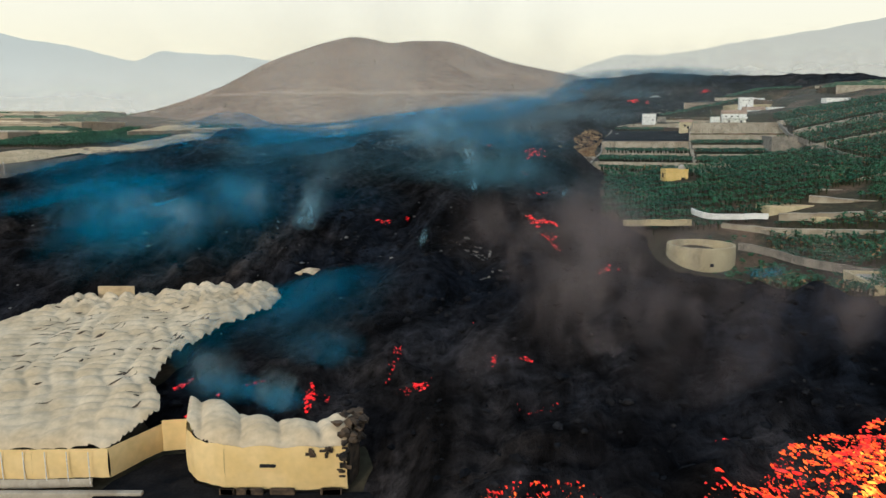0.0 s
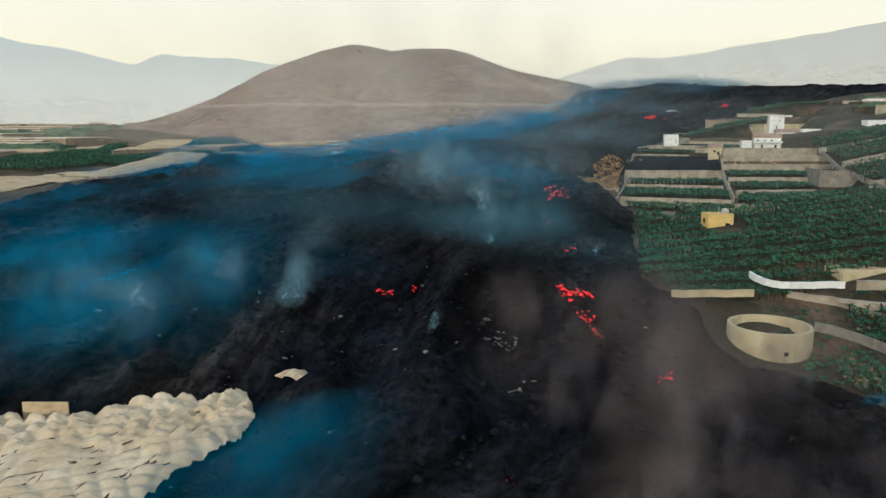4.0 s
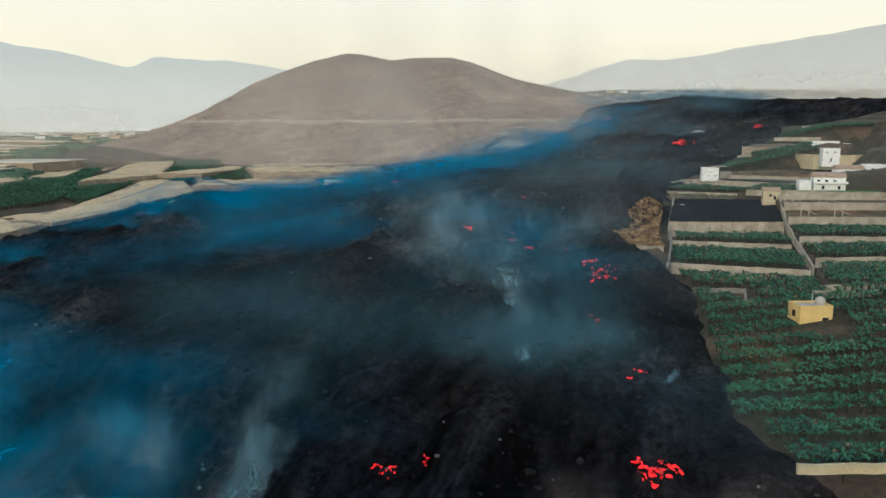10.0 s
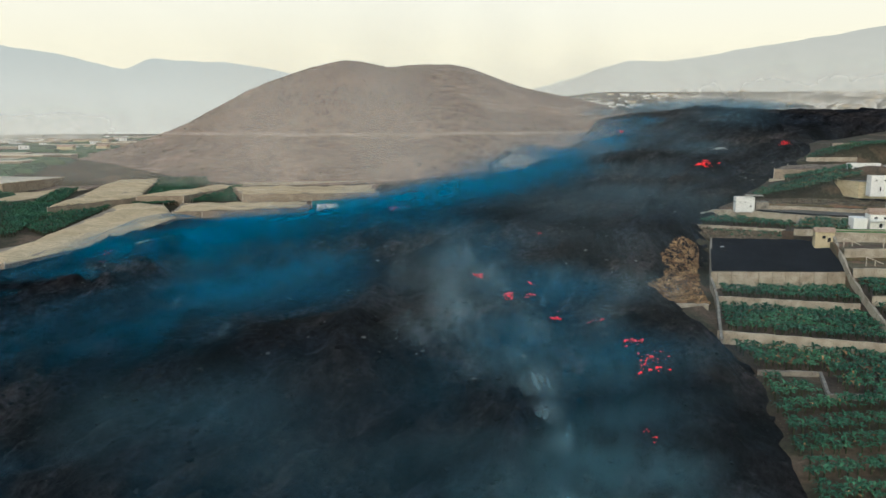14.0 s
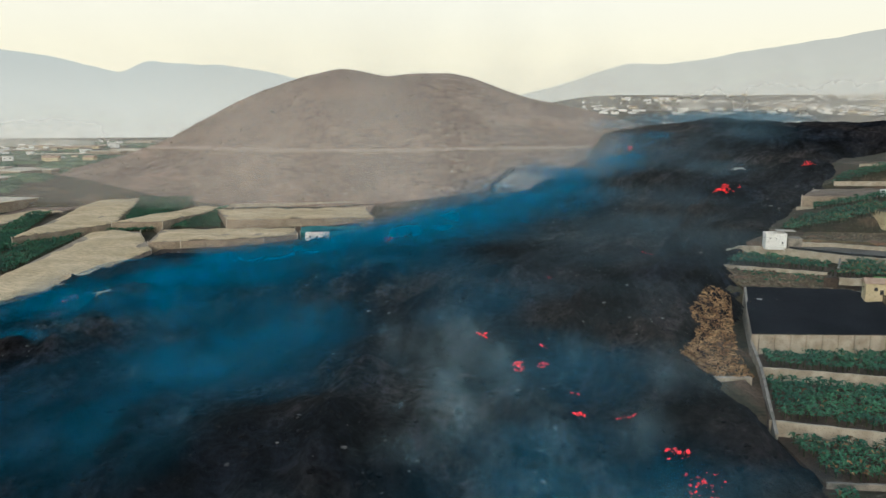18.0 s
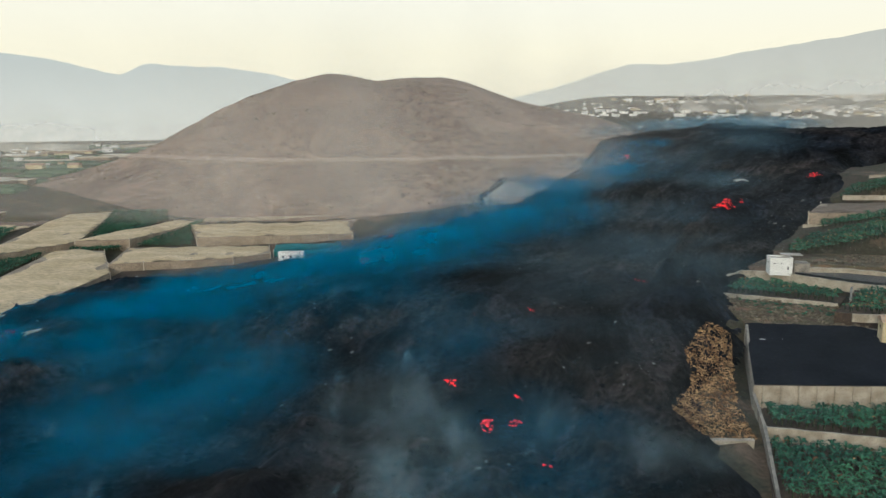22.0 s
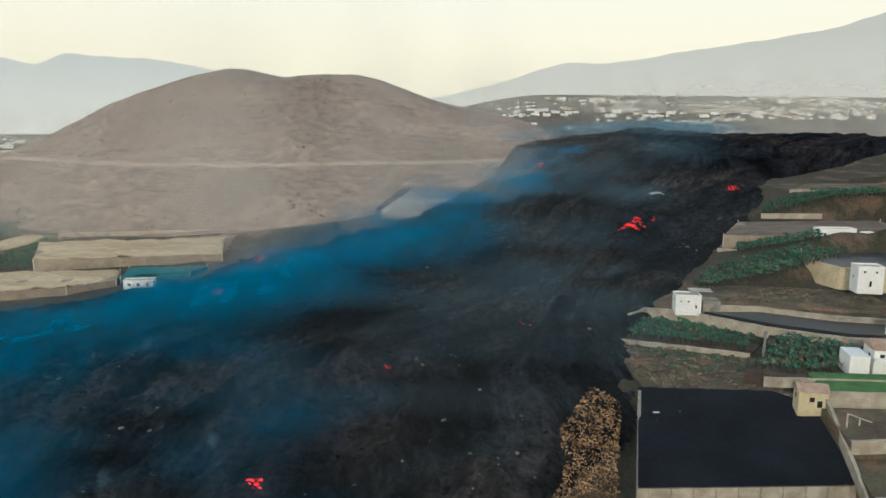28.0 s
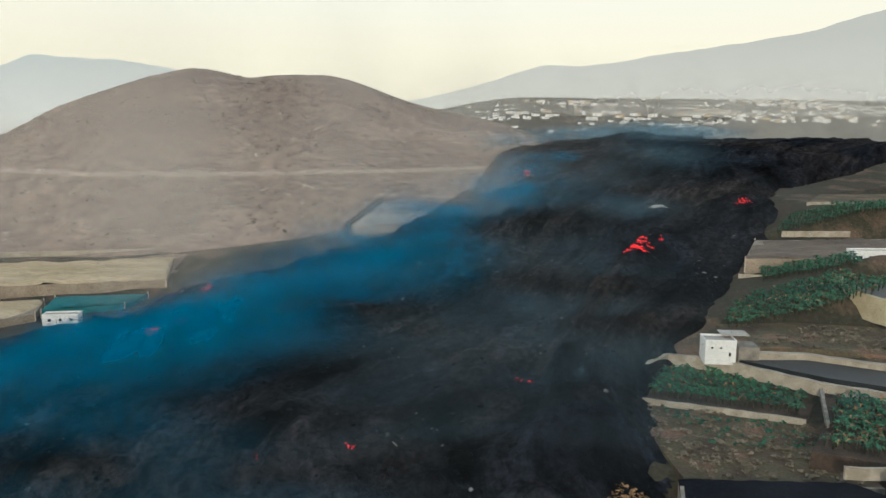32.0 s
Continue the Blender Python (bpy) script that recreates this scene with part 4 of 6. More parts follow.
wall([(66, 331), (79, 370), (82, 384), (96, 424)], [29, 32, 35, 42.5], 3.5, M_BLOCK, "grey block boundary wall")
# the stepped terraces beside it
STEPS = [([(112, 327), (145, 330), (151, 349), (118, 351)], 32.0, True), ([(118, 351), (151, 349), (172, 368), (123, 371)], 35.5, True), ([(123, 371), (172, 368), (178, 386), (129, 388)], 40.0, False),
         ([(129, 388), (178, 386), (184, 402), (134, 407)], 43.6, False), ([(100, 297), (152, 305), (150, 330), (112, 326)], 29.6, True)]
for poly, z, planted in STEPS:
    terrace(poly, z, M_SOIL if planted else M_RED)
    wall([poly[0], poly[1]], z + 0.6, 3.0)
    if planted:
        bananas("banana_field", poly, z, turn=0.0, dry=0.06)
wall([(111, 326), (118, 351), (123, 371), (129, 389), (136, 409)], [30, 33.5, 37.5, 42, 46], 3.0, M_WALL, "pale boundary wall stepping up the slope")
# fields above the shed
terrace([(100, 432), (138, 424), (142, 454), (103, 474)], 40.2, M_RED)
wall([(103, 474.5), (128, 462), (141, 455)], 41.6, 2.5)
terrace([(104, 475), (142, 456), (150, 466), (136, 487), (122, 496)], 41.4)
bananas("banana_field", [(105, 476), (141, 457), (149, 466), (136, 486), (122, 494)], 41.4, rows=(0, 2.3, 4.6, 6.9), period=9.2, dry=0.08, turn=-0.45)
wall([(114, 491), (123, 495), (135, 488), (152, 466), (170, 452), (192, 446)], [44.5, 46, 46.3, 46.5, 46.8, 47], 3.5, M_WALL, "tall pale wall of the irrigation pond", 1.0)
terrace([(143, 424), (164, 430), (170, 450), (152, 465), (140, 446), (128, 433)], 44.2)
bananas("banana_field", [(130, 434), (143, 427), (163, 432), (168, 449), (152, 463), (141, 446)], 44.2, rows=(0, 2.3, 4.6, 6.9), period=9.2, dry=0.12, turn=-0.4)
wall([(139, 444), (151, 465)], 45.4, 2.0, M_BLOCK, "low block wall between two fields")
wall([(127, 421), (160, 416)], 46.5, 2.5)
def scrub(name, poly, z, count, material, label, lo=0.3, hi=1.0):
    px, py = [p[0] for p in poly], [p[1] for p in poly]
    x, y = RNG.uniform(min(px), max(px), count * 3), RNG.uniform(min(py), max(py), count * 3)
    ok = in_poly(x, y, poly) > 0.5
    x, y = x[ok][:count], y[ok][:count]
    zz = z(x, y) if callable(z) else np.full(len(x), float(z))
    s = RNG.uniform(lo, hi, len(x))
    # each bush is a clump of small lumps
    n = 6
    cx = np.repeat(x, n) + RNG.normal(0, 0.5, len(x) * n) * np.repeat(s, n)
    cy = np.repeat(y, n) + RNG.normal(0, 0.5, len(x) * n) * np.repeat(s, n)
    cz = np.repeat(zz + 0.4 * s, n) + RNG.random(len(x) * n) * 0.5 * np.repeat(s, n)
    tagged(mesh(name, *rubble(np.stack([cx, cy, cz], -1), np.repeat(s, n) * RNG.uniform(0.25, 0.55, len(x) * n), 0.8, 0.5), material), label, "shrubs", kind="stuff")


scrub("scrub", [(100, 432), (138, 424), (142, 454), (103, 474)], 40.2, 260, M_SHRUB, "dry brown scrub on a fallow terrace")
scrub("scrub", [(112, 446), (138, 440), (141, 454), (110, 470)], 40.2, 90, M_LEAF, "green weeds on a fallow terrace", 0.3, 0.8)
scrub("scrub", [(146, 490), (182, 476), (200, 472), (204, 498), (172, 508)], 49.6, 160, M_SHRUB, "dry brown scrub on red soil")
scrub("scrub", [(64, 160), (100, 150), (112, 205), (76, 212)], lambda x, y: ground_z(x, y), 240, M_LEAF, "green weeds between the walls and the tank", 0.3, 0.9)
scrub("scrub", [(150, 240), (300, 240), (330, 520), (240, 460), (190, 400)], lambda x, y: ground_z(x, y), 500, M_SHRUB, "dry scrub along the slope")
# dark pond behind its wall
PADS.append(([(138, 486), (154, 467), (172, 453), (195, 447), (197, 463), (176, 470), (158, 483)], 47.2))
pond = thing("irrigation_pond", 0, 0, 0, 0, "dark lined irrigation pond behind pale banks", "pond")
part("liner", prism([(139, 484), (154, 468), (172, 455), (194, 449), (196, 462), (176, 469), (158, 482)], 43, 47.2), M_WATER, pond)
for pts in ([(137, 488), (158, 483.5), (176, 470.5), (197, 463)],):
    wall(pts, 48.6, 3.0, M_WALL, "pale bank of the irrigation pond", 1.4)
# fields further up
terrace([(141, 489), (160, 485), (182, 474), (200, 470), (206, 500), (172, 512), (146, 512)], 49.6, M_RED)
bananas("banana_field", [(146, 505), (172, 502), (205, 510), (203, 536), (168, 532), (150, 516)], lambda x, y: np.maximum(ground_z(x, y), 50.5), rows=(0, 2.4, 4.8), period=7.2, dry=0.1)
wall([(172, 531), (190, 533)], 53.5, 2.5)
PADS.append(([(206, 539), (194, 514), (197, 499), (214, 492), (237, 500), (241, 541)], 56.8))
wall([(205, 540), (193, 515), (195, 498), (212, 490), (238, 497)], 59, 8, M_CREAM, "curved tan wall of a second pond", 1.2)
part("liner", prism([(206, 538), (195, 514), (197, 500), (214, 493), (236, 500), (240, 540)], 50, 56.8), M_WATER, thing("irrigation_pond", 0, 0, 0, 0, "dark lined pond inside a tan wall", "pond"))
bananas("banana_field", [(180, 547), (215, 541), (222, 556), (185, 560)], lambda x, y: np.maximum(ground_z(x, y), 55.5), rows=(0, 2.4, 4.8), period=7.2)
wall([(176, 556), (215, 544)], 56.5, 2)
bananas("banana_field", [(218, 606), (290, 606), (300, 632), (240, 630)], lambda x, y: ground_z(x, y), rows=(0, 2.6, 5.2), period=7.8, leaves=5)
terrace([(256, 642), (330, 645), (350, 690), (294, 690)], 74, M_RED)
wall([(256, 642), (330, 645)], 74.6, 3)
wall([(215, 594), (245, 592)], 67, 2.5)


# ---- net houses ----
def net_house(poly, z_top, height, label, top=M_NET, side=M_NETSIDE, wave=0.5, stp=3.0, name="net_house"):
    """A flat-topped growing house clad in netting, with a slightly wavy roof on its posts."""
    ob = thing(name, 0, 0, 0, 0, label, "greenhouse", "net-covered plantations")
    PADS.append((poly, (float(z_top(*np.mean(poly, 0))) if callable(z_top) else z_top) - height + 0.5))
    zf = z_top if callable(z_top) else (lambda x, y: z_top + 0 * x)
    px, py = np.array([p[0] for p in poly], float), np.array([p[1] for p in poly], float)
    ax, ay = np.linspace(px.min(), px.max(), max(4, int(np.ptp(px) / stp))), np.linspace(py.min(), py.max(), max(4, int(np.ptp(py) / stp)))
    x, y = np.meshgrid(ax, ay, indexing="ij")
    d = in_poly(x, y, poly)
    # pull the rim's points onto the outline
    f = grid_faces(len(ax), len(ay))
    f = f[(d.ravel()[f] > -stp * 0.75).all(1)]
    qx, qy = snap(x, y, poly)
    x, y = np.where(d < 0, qx, x), np.where(d < 0, qy, y)
    z = zf(x, y) + wave * 1.6 * (np.abs(np.sin(x / 6 + 0.2 * np.sin(y / 15))) - 0.5) + 1.2 * fbm(x, y, 16.0, 3) - 0.9 * np.exp(-np.maximum(d, 0) / 2.0)
    if len(f):
        used, inv = np.unique(f, return_inverse=True)
        mesh("net_roof", np.stack([x, y, z], -1).reshape(-1, 3)[used], inv.reshape(f.shape), top, ob, smooth=True)
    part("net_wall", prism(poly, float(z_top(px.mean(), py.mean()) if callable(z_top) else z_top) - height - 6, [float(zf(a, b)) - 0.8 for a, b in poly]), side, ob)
    for a, b in poly:
        part("post", boxed(a - 0.2, a + 0.2, b - 0.2, b + 0.2, float(zf(a, b)) - height - 2, float(zf(a, b)) + 0.2), M_WOOD, ob)
    return ob


net_house([(-161, 672), (-62, 686), (-52, 630), (-140, 618)], 43.5, 4, "long beige net house at the foot of the hill")
net_house([(-178, 614), (-98, 615), (-92, 592), (-108, 577), (-150, 566), (-166, 562)], 38.5, 3.5, "beige net house at the edge of the lava")
net_house([(-95, 619), (-58, 623), (-62, 604), (-91, 595)], 39, 3, "small teal net house beside the lava", M_TEAL, M_TEAL, 0.2)
net_house([(-222, 447), (-190, 436), (-172, 470), (-159, 548), (-186, 602), (-214, 604), (-203, 480)], lambda x, y: 31.5 + 0.045 * (y - 440), 3, "stepped beige net house along the lava", wave=0.7)
net_house([(-275, 330), (-226, 318), (-208, 350), (-192, 430), (-224, 446), (-262, 400)], lambda x, y: 27.5 + 0.04 * (y - 340), 4, "torn beige net house along the lava", wave=1.0)
net_house([(-237, 560), (-264, 715), (-236, 730), (-205, 612)], lambda x, y: 41 + 0.03 * (y - 560), 4, "long narrow beige net house on the plain")
net_house([(-206, 610), (-183, 702), (-158, 702), (-178, 616)], 43, 4, "beige net house on the plain")
net_house([(-330, 560), (-300, 690), (-270, 700), (-285, 560)], 41, 4, "beige net house on the plain")
net_house([(180, 559), (208, 603), (283, 603), (268, 562), (240, 556)], 62.5, 4, "brown net house beside the lava", mat("brown_netting", (0.15, 0.112, 0.082), (0.215, 0.16, 0.115), 0.08, 0.8, stretch=(0.4, 2, 1)))
bananas("banana_field", [(-300, 600), (-240, 590), (-222, 500), (-240, 470), (-300, 470)], lambda x, y: ground_z(x, y), rows=(0, 2.6, 5.2), period=7.8, leaves=5)
bananas("banana_field", [(-205, 640), (-200, 600), (-180, 615), (-184, 660)], lambda x, y: ground_z(x, y), leaves=5)
bananas("banana_field", [(-176, 618), (-143, 619), (-161, 672), (-159, 700), (-166, 690)], lambda x, y: ground_z(x, y), leaves=6)
bananas("banana_field", [(-266, 660), (-239, 562), (-224, 505), (-250, 540), (-282, 660)], lambda x, y: ground_z(x, y), leaves=6)
bananas("banana_field", [(-236, 728), (-206, 616), (-186, 700), (-200, 735)], lambda x, y: ground_z(x, y), leaves=6)
bananas("banana_field", [(-240, 600), (-226, 515), (-206, 500), (-212, 560), (-215, 603)], lambda x, y: ground_z(x, y), leaves=6)
bananas("banana_field", [(-214, 606), (-186, 604), (-180, 612), (-204, 640)], lambda x, y: ground_z(x, y), leaves=6)
wall([(-160, 694), (-60, 700), (30, 712)], [45, 46, 50], 2.5, M_WALL, "pale wall at the foot of the hill")

# the black shade-net shed
shed = thing("shade_shed", 0, 0, 0, 0, "wide shed under a black shade net with a pale front wall", "shed")
SHED = [(82, 384), (128, 382), (141, 410), (134, 423), (97, 427)]
PADS.append((SHED, 31.5))
n = 30
u, v = np.meshgrid(np.linspace(0, 1, n), np.linspace(0, 1, n), indexing="ij")
ax, ay, bx, by = 82 + 46 * u, 384 - 2 * u, 97 + 42 * u, 428 - 6 * u - 10 * step(0.75, 1, u)
sx, sy = ax + (bx - ax) * v, ay + (by - ay) * v
sz = 37.3 + 4.6 * v + 0.25 * np.abs(np.sin(u * 22)) + 0.15 * fbm(sx, sy, 4.0, 2)
mesh("net_roof", np.stack([sx, sy, sz], -1).reshape(-1, 3), grid_faces(n, n), M_BLACKNET, shed, "taut black shade net", smooth=True)
part("front_wall", prism([(82, 384), (128, 382), (128.1, 382.5), (82.1, 384.5)], 30, 37.1), M_WALL, shed, "pale block front wall")
part("side_wall", prism([(82, 384.6), (82.6, 384.6), (97.6, 427), (97, 427)], 30, [37.1, 37.1, 41.7, 41.7]), M_BLOCK, shed)
part("side_wall", prism([(128, 382.6), (140, 410), (139.4, 410), (127.5, 382.6)], 30, [37.1, 40.4, 40.4, 37.1]), M_BLOCK, shed)
part("back_wall", prism([(97, 427.2), (136, 421), (136, 421.6), (97, 427.8)], 34, 41.6), M_BLOCK, shed)
for k in range(7):
    part("roof_clip", boxed(96 + 5.4 * k, 97.6 + 5.4 * k, 414, 414.5, 40.55, 40.8, 0.05), M_WHITE, shed)
for k in range(10):
    part("front_pier", boxed(84 + 4.6 * k, 84.4 + 4.6 * k, 383.3 - 0.04 * 4.6 * k, 383.9 - 0.04 * 4.6 * k, 30.5, 37.2, 0.04), M_WALL, shed)

# straw-coloured crop debris beside the shed
n = 15000
dx, dy = RNG.uniform(58, 98, n), RNG.uniform(366, 436, n)
ok = in_poly(dx, dy, [(56, 371), (76, 366), (77.5, 384), (91, 423), (84, 426), (73, 412), (70, 396), (62, 384)]) > 1.2 * vnoise(dx / 3, dy / 3)
ok &= fbm(dx, dy, 5.0, 3) > RNG.uniform(-1.3, -0.1, n)
dx, dy = dx[ok], dy[ok]
k = len(dx)
a, ln = RNG.random(k) * 3.14, RNG.uniform(0.10, 0.55, k)
dz = np.maximum(lava_z(dx, dy)[0], ground_z(dx, dy)) + RNG.uniform(0.05, 0.35, k)
cs = np.stack([np.cos(a) * ln, np.sin(a) * ln], -1)
quad = []
for sgn, off in ((-1, -0.07), (1, -0.07), (1, 0.07), (-1, 0.07)):
    quad.append(np.stack([dx + sgn * cs[:, 0] - off * np.sin(a), dy + sgn * cs[:, 1] + off * np.cos(a), dz + sgn * RNG.uniform(-0.4, 0.4, k)], -1))
tagged(mesh("dead_leaves", np.stack(quad, 1).reshape(-1, 3), np.arange(k * 4).reshape(-1, 4), M_STRAW), "heap of dead straw-coloured banana leaves", "dead leaves", kind="stuff")
wall([(58, 367), (75, 366.5)], 30.0, 2.5, M_WALL, "short pale wall stub at the edge of the lava", 1.0)


# ---- buildings ----
def house(x, y, z, w, d, h, rot, label, plaster=M_WHITE, roof="flat", windows=((0.3, 0.45), (0.7, 0.45)), side=((0.5, 0.45),), name="house", pane=0.55):
    """A house: walls, roof with parapet or pitch, windows and doors in its front and left side. z is its ground."""
    ob = thing(name, x, y, z, rot, label, "house", "houses on the slope")
    part("wall", boxed(-w / 2, w / 2, -d / 2, d / 2, -2.5, h, 0.05), plaster, ob)
    if roof == "flat":
        part("roof", boxed(-w / 2 + 0.2, w / 2 - 0.2, -d / 2 + 0.2, d / 2 - 0.2, h - 0.1, h + 0.06), M_FLAT, ob)
        for a in ((-w / 2 - 0.06, w / 2 + 0.06, -d / 2 - 0.06, -d / 2 + 0.22), (-w / 2 - 0.06, w / 2 + 0.06, d / 2 - 0.22, d / 2 + 0.06), (-w / 2 - 0.06, -w / 2 + 0.22, -d / 2 + 0.23, d / 2 - 0.23), (w / 2 - 0.22, w / 2 + 0.06, -d / 2 + 0.23, d / 2 - 0.23)):
            part("parapet", boxed(*a, h, h + 0.55, 0.04), plaster, ob)
    else:
        bm = bmesh.new()
        o, top = 0.35, h + 0.28 * d
        e = [bm.verts.new(q) for q in ((-w / 2 - o, -d / 2 - o, h), (w / 2 + o, -d / 2 - o, h), (w / 2 + o, d / 2 + o, h), (-w / 2 - o, d / 2 + o, h), (-w / 2 - o, 0, top), (w / 2 + o, 0, top))]
        for q in ((0, 1, 5, 4), (2, 3, 4, 5), (1, 2, 5), (3, 0, 4), (3, 2, 1, 0)):
            bm.faces.new([e[i] for i in q])
        part("roof", bm, M_ROOF, ob, "weathered tile roof")
    for fx, fz in windows:
        cx, cz, q = (fx - 0.5) * w, fz * h, pane
        low = cz - q if fz > 0.4 else 0.0
        win = part("window", boxed(cx - q - 0.1, cx + q + 0.1, -d / 2 - 0.05, -d / 2 + 0.1, low - 0.1, cz + q + 0.1), plaster, ob)
        part("pane", boxed(cx - q, cx + q, -d / 2 - 0.08, -d / 2 - 0.03, low, cz + q), M_DARK, win)
    for fy, fz in side:
        cy, cz, q = (fy - 0.5) * d, fz * h, pane
        win = part("window", boxed(-w / 2 - 0.05, -w / 2 + 0.1, cy - q - 0.1, cy + q + 0.1, cz - q - 0.1, cz + q + 0.1), plaster, ob)
        part("pane", boxed(-w / 2 - 0.08, -w / 2 - 0.03, cy - q, cy + q, cz - q, cz + q), M_DARK, win)
    return ob


yh = house(88.2, 281.5, 24.0, 8.6, 6.0, 4.3, 3, "small yellow flat-roofed farm house in the banana field", M_YELLOW, windows=((0.78, 0.22),), side=((0.5, 0.55),), pane=0.8)
bm = bmesh.new()
bmesh.ops.create_uvsphere(bm, u_segments=14, v_segments=8, radius=1.3, matrix=Matrix.Translation((2.8, 0.5, 5.2)))
part("water_tank", bm, M_FLAT, yh, "pale rooftop water tank", True)
part("pole", boxed(0.9, 1.0, 1.2, 1.3, 4.3, 7.2), M_METAL, yh)
h2 = house(134.5, 488, 48.2, 8.4, 6.4, 4.0, -12, "white flat-roofed house at the edge of the lava", windows=((0.22, 0.58), (0.5, 0.58), (0.8, 0.2)), side=((0.4, 0.6),), pane=0.26)
part("terrace_roof", boxed(1.0, 8.5, 0, 5.5, 5.0, 5.25, 0.05), M_FLAT, h2)
part("lean_to", boxed(4.9, 10.5, -3, 3.5, -2, 2.6, 0.05), M_BLOCK, h2)
house(195, 483, 56, 8.2, 7, 6.4, -14, "white two-storey house with two dark windows", windows=((0.25, 0.78), (0.7, 0.78), (0.5, 0.25)), pane=0.34)
house(229, 556, 60.5, 16, 6, 4.2, -6, "long low white farm building", windows=((0.15, 0.5), (0.38, 0.5), (0.62, 0.5), (0.85, 0.5)), side=())
house(242, 552, 60, 5, 5, 3.2, -6, "small white flat-roofed outbuilding beside the farm", windows=((0.5, 0.5),), side=())
house(133.5, 411, 43.4, 6.5, 5.5, 3.6, -18, "small cream cabin with a tiled roof behind the shed", M_CREAM, "pitch", windows=((0.45, 0.5), (0.72, 0.3)), side=((0.5, 0.5),))
villa = house(166, 427, 46.5, 13, 8, 5.2, -16, "large white villa with terracotta roofs above the terraces", M_WHITE, "pitch", windows=((0.15, 0.7), (0.4, 0.7), (0.65, 0.7), (0.3, 0.2), (0.8, 0.2)), side=((0.4, 0.6),))
part("wing", boxed(-12.5, -7.6, -5, 3.5, -2, 3.6, 0.05), M_WHITE, villa)
part("balcony", boxed(-7, 7, -6.2, -4.6, 2.6, 3.4, 0.05), M_WHITE, villa)
house(185, 446, 50, 12, 7, 4.2, -10, "white plastered house with a tiled roof beside the villa", M_WHITE, "pitch")
house(204, 452, 52, 16, 6, 3.6, -8, "long white house beside the villa", M_WHITE, windows=((0.2, 0.5), (0.5, 0.5), (0.8, 0.5)), side=())
house(225, 430, 55, 13, 8, 5.2, -8, "white house among the terraces", M_WHITE, windows=((0.2, 0.5), (0.5, 0.5), (0.8, 0.5)))
house(252, 470, 60, 12, 8, 5, -8, "white house among the terraces", M_WHITE)
house(-79.5, 586, 35.6, 13, 5, 3.4, 2, "long white hut beside the teal net house", M_WHITE, windows=((0.2, 0.5), (0.5, 0.5), (0.8, 0.5)), side=())
house(300, 560, 70, 12, 8, 5, -20, "white house high on the slope", M_WHITE)
house(330, 620, 74, 14, 8, 4, -20, "white house high on the slope", M_WHITE)

# pool and lawn before the villa
terrace([(137, 410), (180, 403), (184, 418), (141, 425)], 46.2, M_LAWN, 6, "green lawn terrace before the villa")
wall([(136.5, 409.5), (180.5, 402.5)], 46.8, 4.0, M_WALL, "pale wall below the lawn")
for i, (x, y, z) in enumerate([(133, 396, 43.6), (146, 394, 43.6), (131, 378, 40), (143, 376, 40)]):
    fr = thing("trellis", x, y, z, 12, "pale timber trellis with a sloping brace", "trellis", "terrace trellises")
    part("post", boxed(-0.12, 0.12, -0.12, 0.12, 0, 3.2), M_WOOD, fr)
    part("post", boxed(3.4, 3.64, -0.12, 0.12, 0, 1.8), M_WOOD, fr)
    bm = boxed(-0.1, 7.6, -0.12, 0.12, -0.12, 0.12)
    bm.transform(pose(0, 0, 3.2, 0, 22, 0))
    part("brace", bm, M_WOOD, fr)

# round water tank
tank = thing("water_tank", 70.5, 198.5, 8.2, 0, "round open cream concrete water tank with dark water", "water tank")
bm = bmesh.new()
R, seg = 9.0, 64
rings = [(R, -3.0), (R, 4.9), (R - 0.08, 5.05), (R - 0.75, 5.05), (R - 0.8, 4.9), (R - 0.8, 1.2)]
loops = [[bm.verts.new((r * math.cos(k / seg * 6.28319), r * math.sin(k / seg * 6.28319), z)) for k in range(seg)] for r, z in rings]
for p, q in zip(loops, loops[1:]):
    for k in range(seg):
        bm.faces.new((p[k], p[(k + 1) % seg], q[(k + 1) % seg], q[k]))
part("tank_wall", bm, M_CREAM, tank, smooth=False)
bm = bmesh.new()
bmesh.ops.create_circle(bm, cap_ends=True, segments=48, radius=R - 0.7)
bm.transform(Matrix.Translation((0, 0, 2.0)))
part("water", bm, M_WATER, tank, "dark water low in the tank")
part("outlet", boxed(-0.5, 0.5, -R - 0.15, -R + 0.1, 0.3, 1.2, 0.1), M_DARK, tank)


def tube(name, pts, r, material, label, category):
    cu = bpy.data.curves.new(name, "CURVE")
    cu.dimensions, cu.bevel_depth, cu.bevel_resolution = "3D", r, 3
    sp = cu.splines.new("POLY")
    sp.points.add(len(pts) - 1)
    for p, q in zip(sp.points, pts):
        p.co = (*q, 1)
    ob = new(name, cu)
    cu.materials.append(material)
    return tagged(ob, label, category)


curve_pts = [(76.5, 225, 19.6), (76.5, 221, 19.4), (77.5, 217.5, 19.2), (79.5, 215, 19.1), (82, 214, 19.1), (88, 214, 19.2), (95, 213.5, 19.4)]
wall([(p[0], p[1]) for p in curve_pts], [p[2] + 0.4 for p in curve_pts], 1.6, M_WHITE, "curved white parapet beside the track", 0.5)
